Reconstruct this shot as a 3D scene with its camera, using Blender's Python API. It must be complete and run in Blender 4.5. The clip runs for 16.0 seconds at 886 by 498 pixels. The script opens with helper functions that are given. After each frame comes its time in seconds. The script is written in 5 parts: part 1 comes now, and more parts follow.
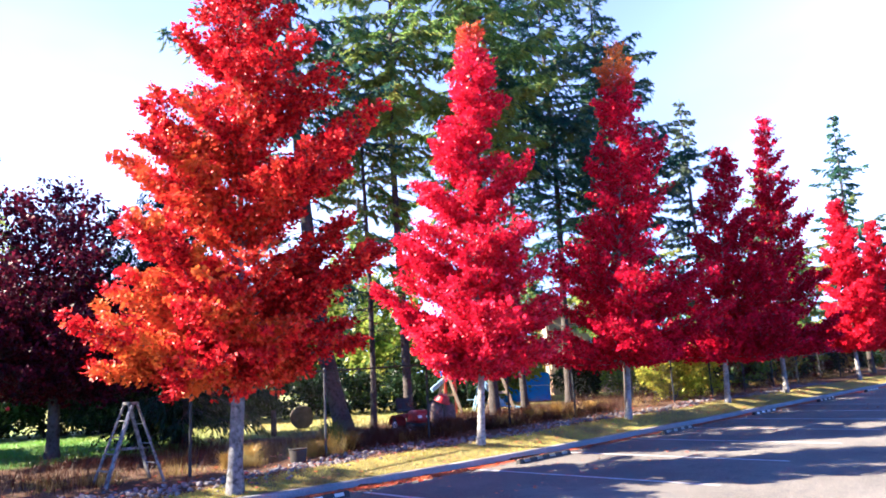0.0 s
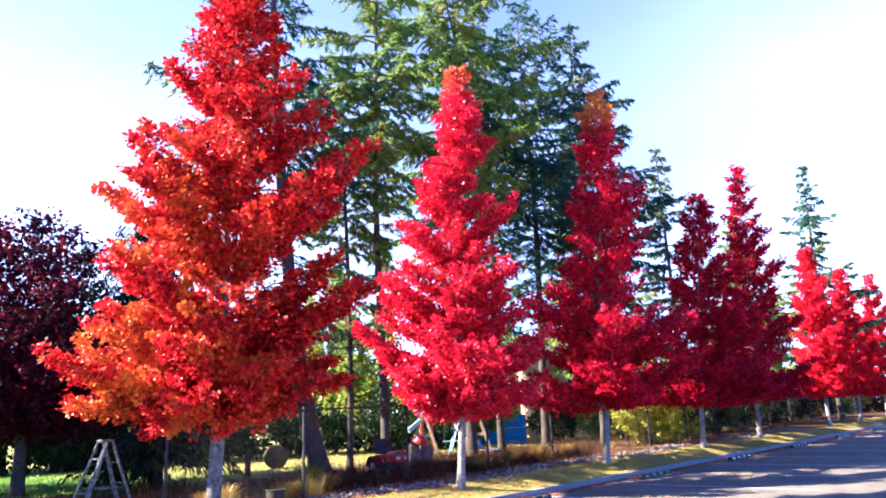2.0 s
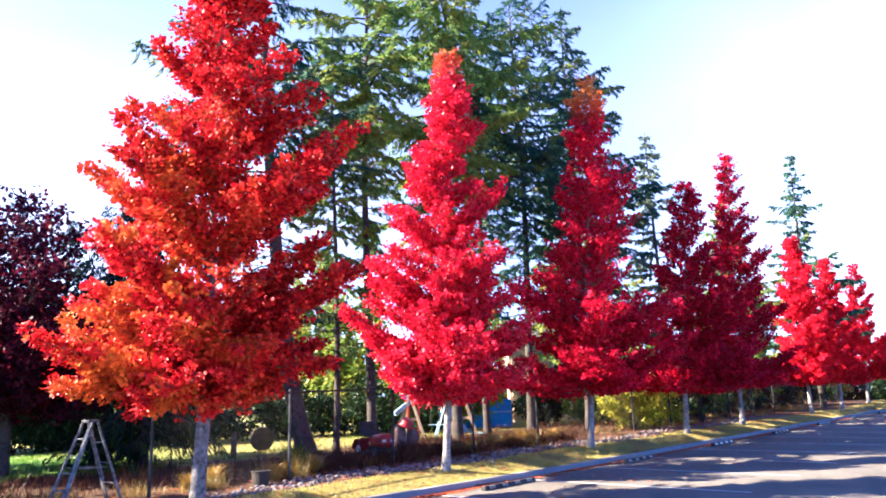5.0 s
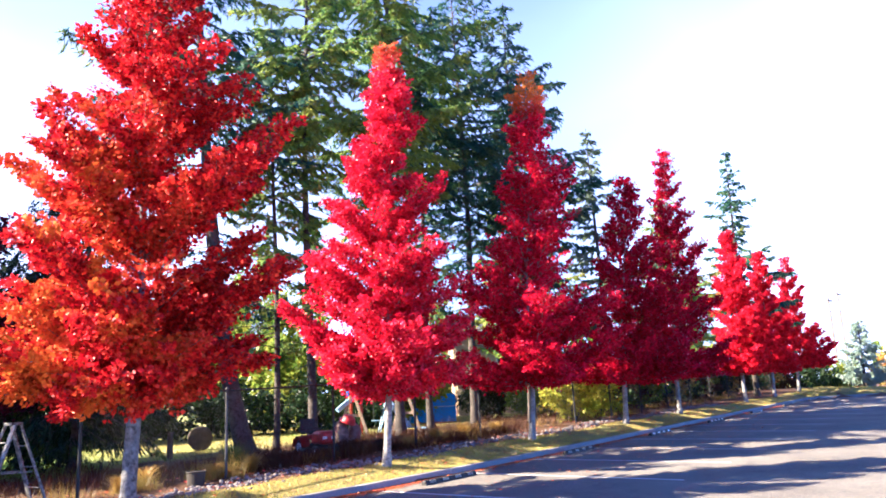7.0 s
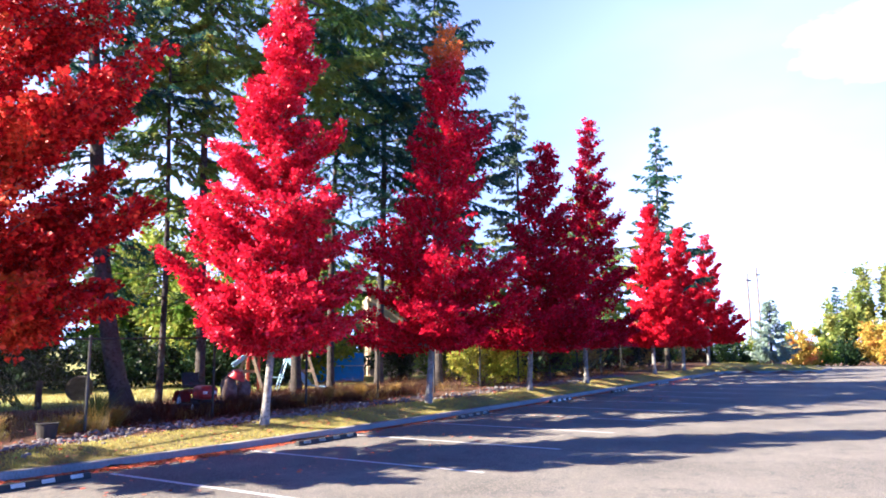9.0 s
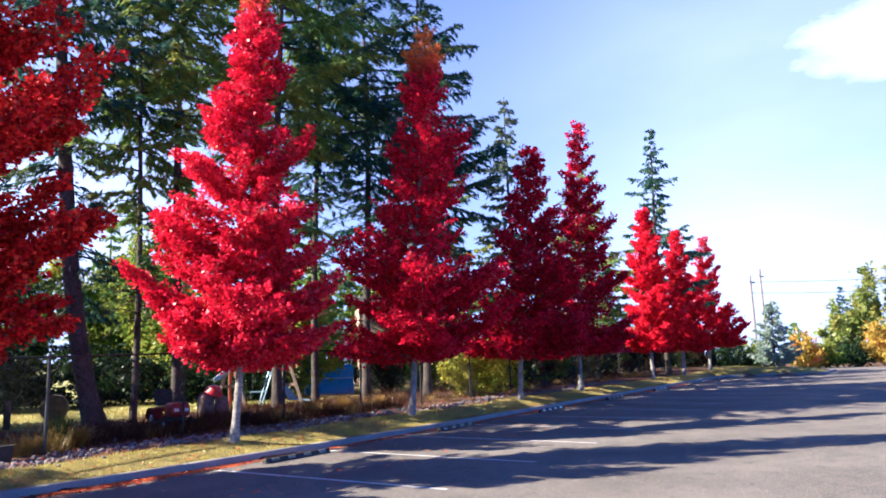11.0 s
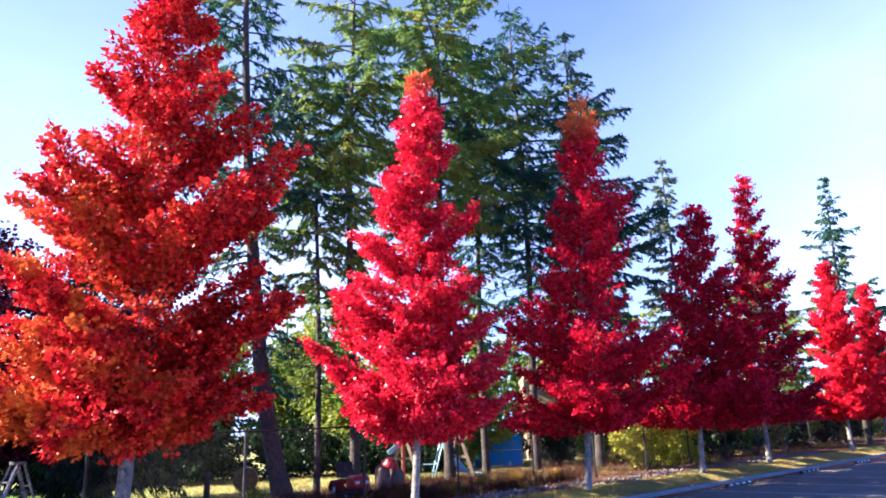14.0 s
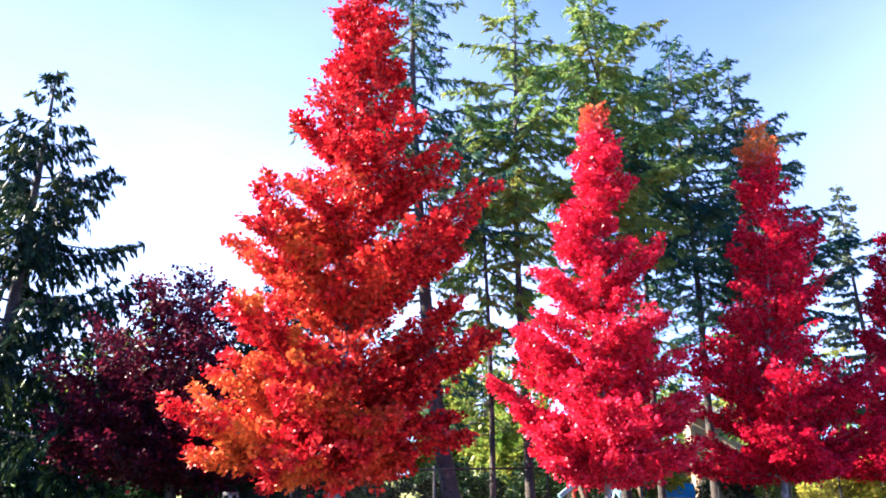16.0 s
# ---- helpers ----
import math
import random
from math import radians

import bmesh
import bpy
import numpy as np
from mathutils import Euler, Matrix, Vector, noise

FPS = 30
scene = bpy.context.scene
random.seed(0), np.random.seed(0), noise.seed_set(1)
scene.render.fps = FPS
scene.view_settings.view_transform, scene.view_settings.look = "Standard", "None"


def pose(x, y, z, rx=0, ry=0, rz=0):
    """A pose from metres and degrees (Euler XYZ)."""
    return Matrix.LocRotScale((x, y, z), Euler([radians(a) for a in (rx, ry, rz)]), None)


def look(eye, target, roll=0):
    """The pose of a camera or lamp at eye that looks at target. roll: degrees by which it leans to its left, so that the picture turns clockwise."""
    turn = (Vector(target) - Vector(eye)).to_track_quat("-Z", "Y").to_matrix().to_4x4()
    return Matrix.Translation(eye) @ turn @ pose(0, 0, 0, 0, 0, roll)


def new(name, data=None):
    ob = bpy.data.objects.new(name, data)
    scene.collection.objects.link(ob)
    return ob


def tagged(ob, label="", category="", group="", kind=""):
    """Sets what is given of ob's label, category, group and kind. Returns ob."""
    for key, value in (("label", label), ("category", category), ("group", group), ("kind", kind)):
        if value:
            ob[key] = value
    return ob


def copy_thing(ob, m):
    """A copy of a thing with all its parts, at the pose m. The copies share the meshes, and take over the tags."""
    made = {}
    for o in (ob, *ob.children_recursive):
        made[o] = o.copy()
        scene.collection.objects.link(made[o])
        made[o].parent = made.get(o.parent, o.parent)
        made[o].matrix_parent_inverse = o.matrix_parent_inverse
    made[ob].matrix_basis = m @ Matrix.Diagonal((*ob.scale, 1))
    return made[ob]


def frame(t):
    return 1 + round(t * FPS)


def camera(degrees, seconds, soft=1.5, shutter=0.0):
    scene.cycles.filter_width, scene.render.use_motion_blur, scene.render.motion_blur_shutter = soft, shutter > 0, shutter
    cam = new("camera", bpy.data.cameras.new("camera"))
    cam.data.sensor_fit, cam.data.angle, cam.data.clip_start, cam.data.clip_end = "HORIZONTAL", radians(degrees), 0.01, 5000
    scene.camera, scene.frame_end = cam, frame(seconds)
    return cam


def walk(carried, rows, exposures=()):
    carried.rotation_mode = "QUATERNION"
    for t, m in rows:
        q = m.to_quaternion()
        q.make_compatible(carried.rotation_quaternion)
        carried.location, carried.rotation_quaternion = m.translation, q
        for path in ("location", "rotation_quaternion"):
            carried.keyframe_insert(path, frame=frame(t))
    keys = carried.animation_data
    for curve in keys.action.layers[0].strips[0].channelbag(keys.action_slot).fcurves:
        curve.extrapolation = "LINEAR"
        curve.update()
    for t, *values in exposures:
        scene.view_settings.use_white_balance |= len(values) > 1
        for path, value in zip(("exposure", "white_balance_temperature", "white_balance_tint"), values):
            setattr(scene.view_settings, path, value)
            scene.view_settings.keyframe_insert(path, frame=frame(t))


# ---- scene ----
cam = camera(61.7, 16.0, soft=1.8)
METRES, EYE, TILT, LEAN, TURN = 4.4, 1.6, -1.5, -2.0, 0.0
ROWS = [
    (0.0, 0.0, 0.0, 0.0, 1.08, 12.32, 4.93),
    (0.5, -0.0403, -0.0044, 0.006, -0.42, 14.26, 5.8),
    (1.0, -0.0607, -0.0095, 0.0094, -3.64, 14.3, 4.96),
    (1.5, -0.0593, -0.0079, 0.0091, -3.55, 14.55, 4.37),
    (2.0, -0.0613, -0.0055, 0.0086, -1.29, 15.12, 4.23),
    (2.5, -0.0664, -0.005, 0.0075, 0.39, 14.49, 2.88),
    (3.0, -0.0667, -0.0059, 0.0066, 0.73, 14.62, 3.11),
    (5.5, -0.0504, -0.0073, 0.0034, -3.65, 13.44, 3.99),
    (6.0, -0.0439, -0.0072, 0.003, -5.02, 13.05, 4.16),
    (6.5, -0.0389, -0.0056, 0.0027, -5.96, 13.17, 4.35),
    (7.0, -0.0174, 0.0025, 0.0002, -6.2, 13.24, 4.95),
    (7.5, 0.0188, 0.0123, -0.0011, -6.66, 12.31, 4.75),
    (8.0, 0.0677, 0.0597, -0.0098, -7.9, 11.79, 3.02),
    (8.5, 0.1451, 0.1059, -0.0143, -10.38, 11.17, 4.45),
    (9.0, 0.2469, 0.1352, -0.0141, -11.33, 10.02, 2.72),
    (11.5, 0.4367, 0.2257, -0.0114, -10.01, 11.45, 5.06),
    (12.0, 0.4337, 0.2266, -0.0086, -8.84, 12.24, 6.67),
    (12.5, 0.4254, 0.226, -0.0061, -8.3, 12.55, 6.2),
    (13.0, 0.4123, 0.2218, -0.0, -5.44, 13.52, 6.52),
    (13.5, 0.3961, 0.2146, 0.0005, -1.76, 15.19, 5.9),
    (14.0, 0.3593, 0.2023, -0.0001, 1.45, 16.78, 3.78),
    (14.5, 0.3092, 0.1984, 0.0016, 3.63, 17.74, 4.76),
    (15.0, 0.2574, 0.2122, -0.0025, 5.33, 18.36, 2.12),
    (15.5, 0.1862, 0.235, 0.0008, 8.94, 19.42, 4.17),
    (16.0, 0.0953, 0.2293, 0.0087, 11.32, 20.3, 1.53),
]
EXPOSURES = [(0.0, 2.88, 4200, 21), (7.0, 2.97, 4300, 21), (9.0, 2.6, 4200, 21), (11.3, 2.1, 4150, 21), (13.0, 2.06, 4100, 21), (14.5, 2.78, 4200, 21), (16.0, 2.92, 4200, 21)]
walk(cam, [(t, pose(0, 0, EYE, TILT, LEAN, TURN) @ pose(METRES * x, METRES * y, METRES * z, 90 + pitch, roll, yaw)) for t, x, y, z, yaw, pitch, roll in ROWS], EXPOSURES)

# ---- world and sun ----
SUN_AZ, SUN_EL = 185.0, 32.0          # degrees: where the sun stands, counted from +x towards +y, and its height


def make_world():
    w = bpy.data.worlds.new("sky")
    scene.world = w
    w.use_nodes = True
    nt = w.node_tree
    nt.nodes.clear()
    out = nt.nodes.new("ShaderNodeOutputWorld")
    bg = nt.nodes.new("ShaderNodeBackground")
    sky = nt.nodes.new("ShaderNodeTexSky")
    sky.sky_type = "NISHITA"
    sky.sun_disc = False
    sky.sun_elevation = radians(SUN_EL)
    sky.sun_rotation = radians(90.0 - SUN_AZ)
    sky.air_density, sky.dust_density, sky.ozone_density = 0.45, 0.1, 5.0
    co = nt.nodes.new("ShaderNodeTexCoord")
    mp = nt.nodes.new("ShaderNodeMapping")
    mp.inputs["Scale"].default_value = (1.0, 1.0, 2.6)
    mp.inputs["Location"].default_value = (0.35, 0.1, 0.2)
    no = nt.nodes.new("ShaderNodeTexNoise")
    no.inputs["Scale"].default_value = 1.1
    no.inputs["Detail"].default_value = 5.0
    no.inputs["Roughness"].default_value = 0.5
    ra = nt.nodes.new("ShaderNodeMapRange")          # thin cloud: streaks through a veil
    ra.inputs["From Min"].default_value, ra.inputs["From Max"].default_value = 0.40, 0.62
    ra.inputs["To Min"].default_value, ra.inputs["To Max"].default_value = 0.85, 1.25
    se = nt.nodes.new("ShaderNodeSeparateXYZ")
    hz = nt.nodes.new("ShaderNodeMapRange")          # the veil thickens towards the horizon
    hz.inputs["From Min"].default_value, hz.inputs["From Max"].default_value = 0.80, 0.10
    mx = nt.nodes.new("ShaderNodeMath")
    mx.operation, mx.use_clamp = "MULTIPLY", True
    mix = nt.nodes.new("ShaderNodeMix")
    mix.data_type = "RGBA"
    mix.inputs["B"].default_value = (6.4, 5.7, 5.5, 1)
    li = nt.links.new
    li(co.outputs["Generated"], mp.inputs["Vector"])
    li(mp.outputs["Vector"], no.inputs["Vector"])
    li(no.outputs["Fac"], ra.inputs["Value"])
    li(co.outputs["Generated"], se.inputs["Vector"])
    li(se.outputs["Z"], hz.inputs["Value"])
    li(ra.outputs["Result"], mx.inputs[0])
    north = nt.nodes.new("ShaderNodeMapRange")       # the veil lies over the woods; the other half of the sky is clear
    north.inputs["From Min"].default_value, north.inputs["From Max"].default_value = -0.1, 0.55
    north.inputs["To Min"].default_value = 0.04
    both = nt.nodes.new("ShaderNodeMath")
    both.operation = "MULTIPLY"
    li(se.outputs["Y"], north.inputs["Value"])
    li(hz.outputs["Result"], both.inputs[0])
    li(north.outputs["Result"], both.inputs[1])
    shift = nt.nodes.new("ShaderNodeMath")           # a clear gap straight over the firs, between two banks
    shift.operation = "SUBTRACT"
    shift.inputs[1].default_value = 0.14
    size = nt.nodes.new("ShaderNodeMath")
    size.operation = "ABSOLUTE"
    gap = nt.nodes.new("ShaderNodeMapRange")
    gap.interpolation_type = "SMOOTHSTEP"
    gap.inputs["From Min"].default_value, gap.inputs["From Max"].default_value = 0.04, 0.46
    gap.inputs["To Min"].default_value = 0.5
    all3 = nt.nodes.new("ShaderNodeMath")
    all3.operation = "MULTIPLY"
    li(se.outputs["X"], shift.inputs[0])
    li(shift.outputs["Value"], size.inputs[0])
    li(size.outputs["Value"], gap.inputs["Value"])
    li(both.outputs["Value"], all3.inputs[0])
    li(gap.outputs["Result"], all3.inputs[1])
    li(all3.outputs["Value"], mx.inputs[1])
    off = nt.nodes.new("ShaderNodeVectorMath")       # a ragged bank of cloud over the far end of the lot
    off.operation = "SUBTRACT"
    off.inputs[1].default_value = (0.645, 0.665, 0.362)
    fit_to = nt.nodes.new("ShaderNodeVectorMath")
    fit_to.operation = "MULTIPLY"
    fit_to.inputs[1].default_value = (10.0, 7.0, 21.0)
    far = nt.nodes.new("ShaderNodeVectorMath")
    far.operation = "LENGTH"
    puff = nt.nodes.new("ShaderNodeTexNoise")
    puff.inputs["Scale"].default_value, puff.inputs["Detail"].default_value, puff.inputs["Roughness"].default_value = 9.0, 6.0, 0.55
    rag = nt.nodes.new("ShaderNodeMath")
    rag.operation = "MULTIPLY_ADD"
    rag.inputs[1].default_value = -1.5
    bank = nt.nodes.new("ShaderNodeMapRange")
    bank.interpolation_type = "SMOOTHSTEP"
    bank.inputs["From Min"].default_value, bank.inputs["From Max"].default_value = 0.62, 0.0
    most = nt.nodes.new("ShaderNodeMath")
    most.operation = "MAXIMUM"
    li(co.outputs["Generated"], off.inputs[0])
    li(off.outputs["Vector"], fit_to.inputs[0])
    li(fit_to.outputs["Vector"], far.inputs[0])
    li(mp.outputs["Vector"], puff.inputs["Vector"])
    li(puff.outputs["Fac"], rag.inputs[0])
    li(far.outputs["Value"], rag.inputs[2])
    li(rag.outputs["Value"], bank.inputs["Value"])
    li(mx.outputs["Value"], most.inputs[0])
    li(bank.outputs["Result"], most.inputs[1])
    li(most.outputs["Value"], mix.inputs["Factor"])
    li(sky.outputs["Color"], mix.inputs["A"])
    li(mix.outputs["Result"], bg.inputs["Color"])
    bg.inputs["Strength"].default_value = 0.05
    li(bg.outputs["Background"], out.inputs["Surface"])


make_world()
sun = new("sun", bpy.data.lights.new("sun", "SUN"))
sun.data.energy, sun.data.angle, sun.data.color = 5.0, radians(0.5), (1.0, 0.67, 0.28)
sun.matrix_world = look((math.cos(radians(SUN_AZ)) * math.cos(radians(SUN_EL)) * 60, math.sin(radians(SUN_AZ)) * math.cos(radians(SUN_EL)) * 60, math.sin(radians(SUN_EL)) * 60), (0, 0, 0))

# ---- materials ----
def nodes_of(name):
    m = bpy.data.materials.new(name)
    m.use_nodes = True
    nt = m.node_tree
    return m, nt, nt.nodes["Principled BSDF"]


def noise_fac(nt, scale, detail=4.0, lo=0.35, hi=0.65, rough=0.55, coord="Object"):
    co = nt.nodes.new("ShaderNodeTexCoord")
    no = nt.nodes.new("ShaderNodeTexNoise")
    no.inputs["Scale"].default_value, no.inputs["Detail"].default_value, no.inputs["Roughness"].default_value = scale, detail, rough
    nt.links.new(co.outputs[coord], no.inputs["Vector"])
    r = nt.nodes.new("ShaderNodeMapRange")
    r.inputs["From Min"].default_value, r.inputs["From Max"].default_value = lo, hi
    nt.links.new(no.outputs["Fac"], r.inputs["Value"])
    return r.outputs["Result"]


def mix_col(nt, fac, a, b, mode="MIX"):
    m = nt.nodes.new("ShaderNodeMix")
    m.data_type, m.blend_type = "RGBA", mode
    for key, v in (("Factor", fac), ("A", a), ("B", b)):
        if isinstance(v, (tuple, float, int)):
            m.inputs[key].default_value = (*v, 1) if isinstance(v, tuple) else v
        else:
            nt.links.new(v, m.inputs[key])
    return m.outputs["Result"]


def bump(nt, bsdf, height, strength, distance):
    b = nt.nodes.new("ShaderNodeBump")
    b.inputs["Strength"].default_value, b.inputs["Distance"].default_value = strength, distance
    nt.links.new(height, b.inputs["Height"])
    nt.links.new(b.outputs["Normal"], bsdf.inputs["Normal"])


def surface(name, c1, c2, scale, c3=None, scale2=None, rough=0.85, bump_scale=None, bump_d=0.01, metal=0.0, lo=0.35, hi=0.65):
    """Two-scale stained surface: large blotches c1/c2, fine grain towards c3."""
    m, nt, b = nodes_of(name)
    col = mix_col(nt, noise_fac(nt, scale, lo=lo, hi=hi), c1, c2)
    if c3:
        col = mix_col(nt, noise_fac(nt, scale2, 3.0, 0.45, 0.75), col, c3)
    nt.links.new(col, b.inputs["Base Color"])
    b.inputs["Roughness"].default_value, b.inputs["Metallic"].default_value = rough, metal
    if bump_scale:
        bump(nt, b, noise_fac(nt, bump_scale, 4.0, 0.2, 0.8), 0.6, bump_d)
    return m


def slope(nt, way, lo, hi):
    """0 to 1 along a direction in the tree's own space, a little uneven."""
    co = nt.nodes.new("ShaderNodeTexCoord")
    d = nt.nodes.new("ShaderNodeVectorMath")
    d.operation = "DOT_PRODUCT"
    d.inputs[1].default_value = way
    nt.links.new(co.outputs["Object"], d.inputs[0])
    r = nt.nodes.new("ShaderNodeMapRange")
    r.inputs["From Min"].default_value, r.inputs["From Max"].default_value = lo, hi
    nt.links.new(d.outputs["Value"], r.inputs["Value"])
    return r.outputs["Result"]


def times(nt, a, b):
    m = nt.nodes.new("ShaderNodeMath")
    m.operation = "MULTIPLY"
    nt.links.new(a, m.inputs[0])
    nt.links.new(b, m.inputs[1])
    return m.outputs["Value"]


def leaf_material(name, colours, patch=None, patch_scale=0.5, patch_lo=0.5, patch_hi=0.6, translucent=0.35, rough=0.4, spec=0.6, side=None, tip=None):
    """Leaves: a colour for each leaf, drifting blotches of another colour, light passing through."""
    m, nt, b = nodes_of(name)
    geo = nt.nodes.new("ShaderNodeNewGeometry")
    ramp = nt.nodes.new("ShaderNodeValToRGB")
    while len(ramp.color_ramp.elements) < len(colours):
        ramp.color_ramp.elements.new(0.5)
    for i, (e, c) in enumerate(zip(ramp.color_ramp.elements, colours)):
        e.position, e.color = i / max(1, len(colours) - 1), (*c, 1)
    nt.links.new(geo.outputs["Random Per Island"], ramp.inputs["Fac"])
    col = ramp.outputs["Color"]
    if patch:
        f = noise_fac(nt, patch_scale, 3.0, patch_lo, patch_hi)
        if side:
            f = times(nt, f, slope(nt, *side))
        col = mix_col(nt, f, col, mix_col(nt, geo.outputs["Random Per Island"], patch, tuple(v * 0.72 for v in patch)))
    if tip:
        z, colour = tip
        col = mix_col(nt, slope(nt, (0, 0, 1), z - 0.5, z + 0.4), col, mix_col(nt, geo.outputs["Random Per Island"], colour, tuple(v * 0.6 for v in colour)))
    nt.links.new(col, b.inputs["Base Color"])
    b.inputs["Roughness"].default_value = rough
    b.inputs["Specular IOR Level"].default_value = spec
    tr = nt.nodes.new("ShaderNodeBsdfTranslucent")
    nt.links.new(col, tr.inputs["Color"])
    mx = nt.nodes.new("ShaderNodeMixShader")
    mx.inputs["Fac"].default_value = translucent
    nt.links.new(b.outputs["BSDF"], mx.inputs[1])
    nt.links.new(tr.outputs["BSDF"], mx.inputs[2])
    nt.links.new(mx.outputs["Shader"], nt.nodes["Material Output"].inputs["Surface"])
    return m


def worn_asphalt():
    """Old asphalt: paler and darker areas, oil stains, coarse stone grain."""
    m, nt, b = nodes_of("asphalt")
    col = mix_col(nt, noise_fac(nt, 0.45), (0.125, 0.117, 0.104), (0.215, 0.199, 0.172))
    col = mix_col(nt, noise_fac(nt, 2.6, 5.0, 0.52, 0.72, 0.65), col, (0.10, 0.10, 0.102))
    col = mix_col(nt, noise_fac(nt, 38.0, 4.0, 0.50, 0.62, 0.7), col, (0.33, 0.295, 0.245))
    col = mix_col(nt, noise_fac(nt, 55.0, 4.0, 0.54, 0.66, 0.7), col, (0.07, 0.07, 0.072))
    nt.links.new(col, b.inputs["Base Color"])
    b.inputs["Roughness"].default_value = 0.92
    b.inputs["Specular IOR Level"].default_value = 0.12
    bump(nt, b, noise_fac(nt, 70.0, 5.0, 0.2, 0.8, 0.7), 0.8, 0.012)
    return m


ASPHALT = worn_asphalt()
CONCRETE = surface("kerb_concrete", (0.30, 0.29, 0.275), (0.23, 0.225, 0.215), 1.2, (0.17, 0.165, 0.155), 30.0, 0.9, 60.0, 0.004)
PAINT = surface("road_paint", (0.72, 0.72, 0.70), (0.55, 0.55, 0.53), 3.0, (0.25, 0.25, 0.25), 25.0, 0.7, 90.0, 0.002)
RUBBER = surface("rubber", (0.018, 0.018, 0.018), (0.03, 0.028, 0.026), 5.0, None, None, 0.7, 80.0, 0.002)
STOP_PAINT = surface("stop_marking", (0.8, 0.78, 0.72), (0.62, 0.6, 0.55), 9.0, None, None, 0.5, 60.0, 0.001)
STRIP = surface("dry_grass_soil", (0.36, 0.30, 0.05), (0.20, 0.16, 0.045), 1.3, (0.13, 0.12, 0.03), 18.0, 0.95, 50.0, 0.02)
ROCK = surface("pale_rock", (0.22, 0.195, 0.195), (0.12, 0.105, 0.11), 2.0, (0.29, 0.265, 0.26), 12.0, 0.9, 25.0, 0.01)
BARK_GREY = surface("smooth_grey_bark", (0.34, 0.325, 0.30), (0.19, 0.18, 0.168), 6.0, (0.11, 0.10, 0.095), 18.0, 0.9, 40.0, 0.008, 0.0, 0.45, 0.62)
# darker copy of the grey bark: trunk shade in the colour, mottling its own
BARK_SHADED = surface("shaded_mottled_grey_bark", (0.15, 0.147, 0.145), (0.045, 0.043, 0.042), 7.0, (0.26, 0.255, 0.25), 12.0, 0.9, 40.0, 0.01, 0.0, 0.45, 0.6)
BARK_FIR = surface("rough_fir_bark", (0.058, 0.047, 0.04), (0.105, 0.088, 0.076), 2.5, (0.022, 0.018, 0.015), 14.0, 0.95, 18.0, 0.03)
GALV = surface("weathered_dark_steel", (0.05, 0.05, 0.05), (0.09, 0.09, 0.09), 6.0, None, None, 0.5, 50.0, 0.001, 0.4)
BLACK_STEEL = surface("black_coated_steel", (0.010, 0.010, 0.011), (0.018, 0.018, 0.018), 8.0, None, None, 0.6)
ALUMINIUM = surface("splashed_aluminium", (0.26, 0.255, 0.25), (0.12, 0.115, 0.11), 14.0, (0.04, 0.036, 0.032), 30.0, 0.55, None, 0.0, 0.3, 0.42, 0.58)
TIMBER = surface("bleached_timber", (0.48, 0.38, 0.26), (0.34, 0.26, 0.17), 3.0, (0.22, 0.16, 0.10), 24.0, 0.85, 40.0, 0.004)
POLE_WOOD = surface("pole_wood", (0.20, 0.16, 0.13), (0.27, 0.23, 0.20), 2.0, None, None, 0.9)
BLUE_PLASTIC = surface("blue_tarpaulin", (0.012, 0.20, 0.72), (0.02, 0.28, 0.82), 2.0, (0.01, 0.12, 0.5), 8.0, 0.45, 10.0, 0.02)
PALE_BLUE = surface("pale_blue_plastic", (0.42, 0.62, 0.82), (0.32, 0.52, 0.76), 3.0, None, None, 0.4)
RED_PAINT = surface("faded_red_paint", (0.34, 0.018, 0.018), (0.24, 0.012, 0.012), 4.0, (0.10, 0.01, 0.01), 20.0, 0.45)
ORANGE_PLASTIC = surface("orange_red_plastic", (0.62, 0.10, 0.04), (0.50, 0.07, 0.03), 4.0, None, None, 0.45)
STUMP_BUFF = surface("buff_weathered_stump", (0.22, 0.16, 0.125), (0.13, 0.095, 0.08), 4.5, (0.30, 0.22, 0.18), 14.0, 0.9, 18.0, 0.02)
HAY = surface("weathered_log_end", (0.065, 0.055, 0.048), (0.12, 0.10, 0.08), 5.0, (0.035, 0.03, 0.026), 30.0, 0.95, 30.0, 0.02)
PLANTER = surface("weathered_tub", (0.05, 0.042, 0.034), (0.03, 0.026, 0.022), 5.0, None, None, 0.85, 30.0, 0.01)
WIRE = surface("dark_wire", (0.03, 0.03, 0.03), (0.05, 0.05, 0.05), 2.0, None, None, 0.6)

# ramp ends paint in dark gaps and pinkish sun glints, leaf by leaf
RED_LEAF = leaf_material("red_leaves", [(0.34, 0.001, 0.012), (0.66, 0.003, 0.026), (0.86, 0.008, 0.044), (0.95, 0.055, 0.11)], (0.82, 0.008, 0.024), 0.6, 0.58, 0.72, translucent=0.3, rough=0.36, spec=0.22, tip=(10.2, (0.80, 0.18, 0.03)))
# far maples: strong sunlight is put into this brighter leaf red
SUNLIT_RED_LEAF = leaf_material("sunlit_red_leaves", [(0.54, 0.003, 0.012), (0.76, 0.006, 0.024), (0.86, 0.012, 0.034), (0.92, 0.03, 0.06)], (0.84, 0.02, 0.025), 0.6, 0.55, 0.7, translucent=0.45, rough=0.45, spec=0.12)
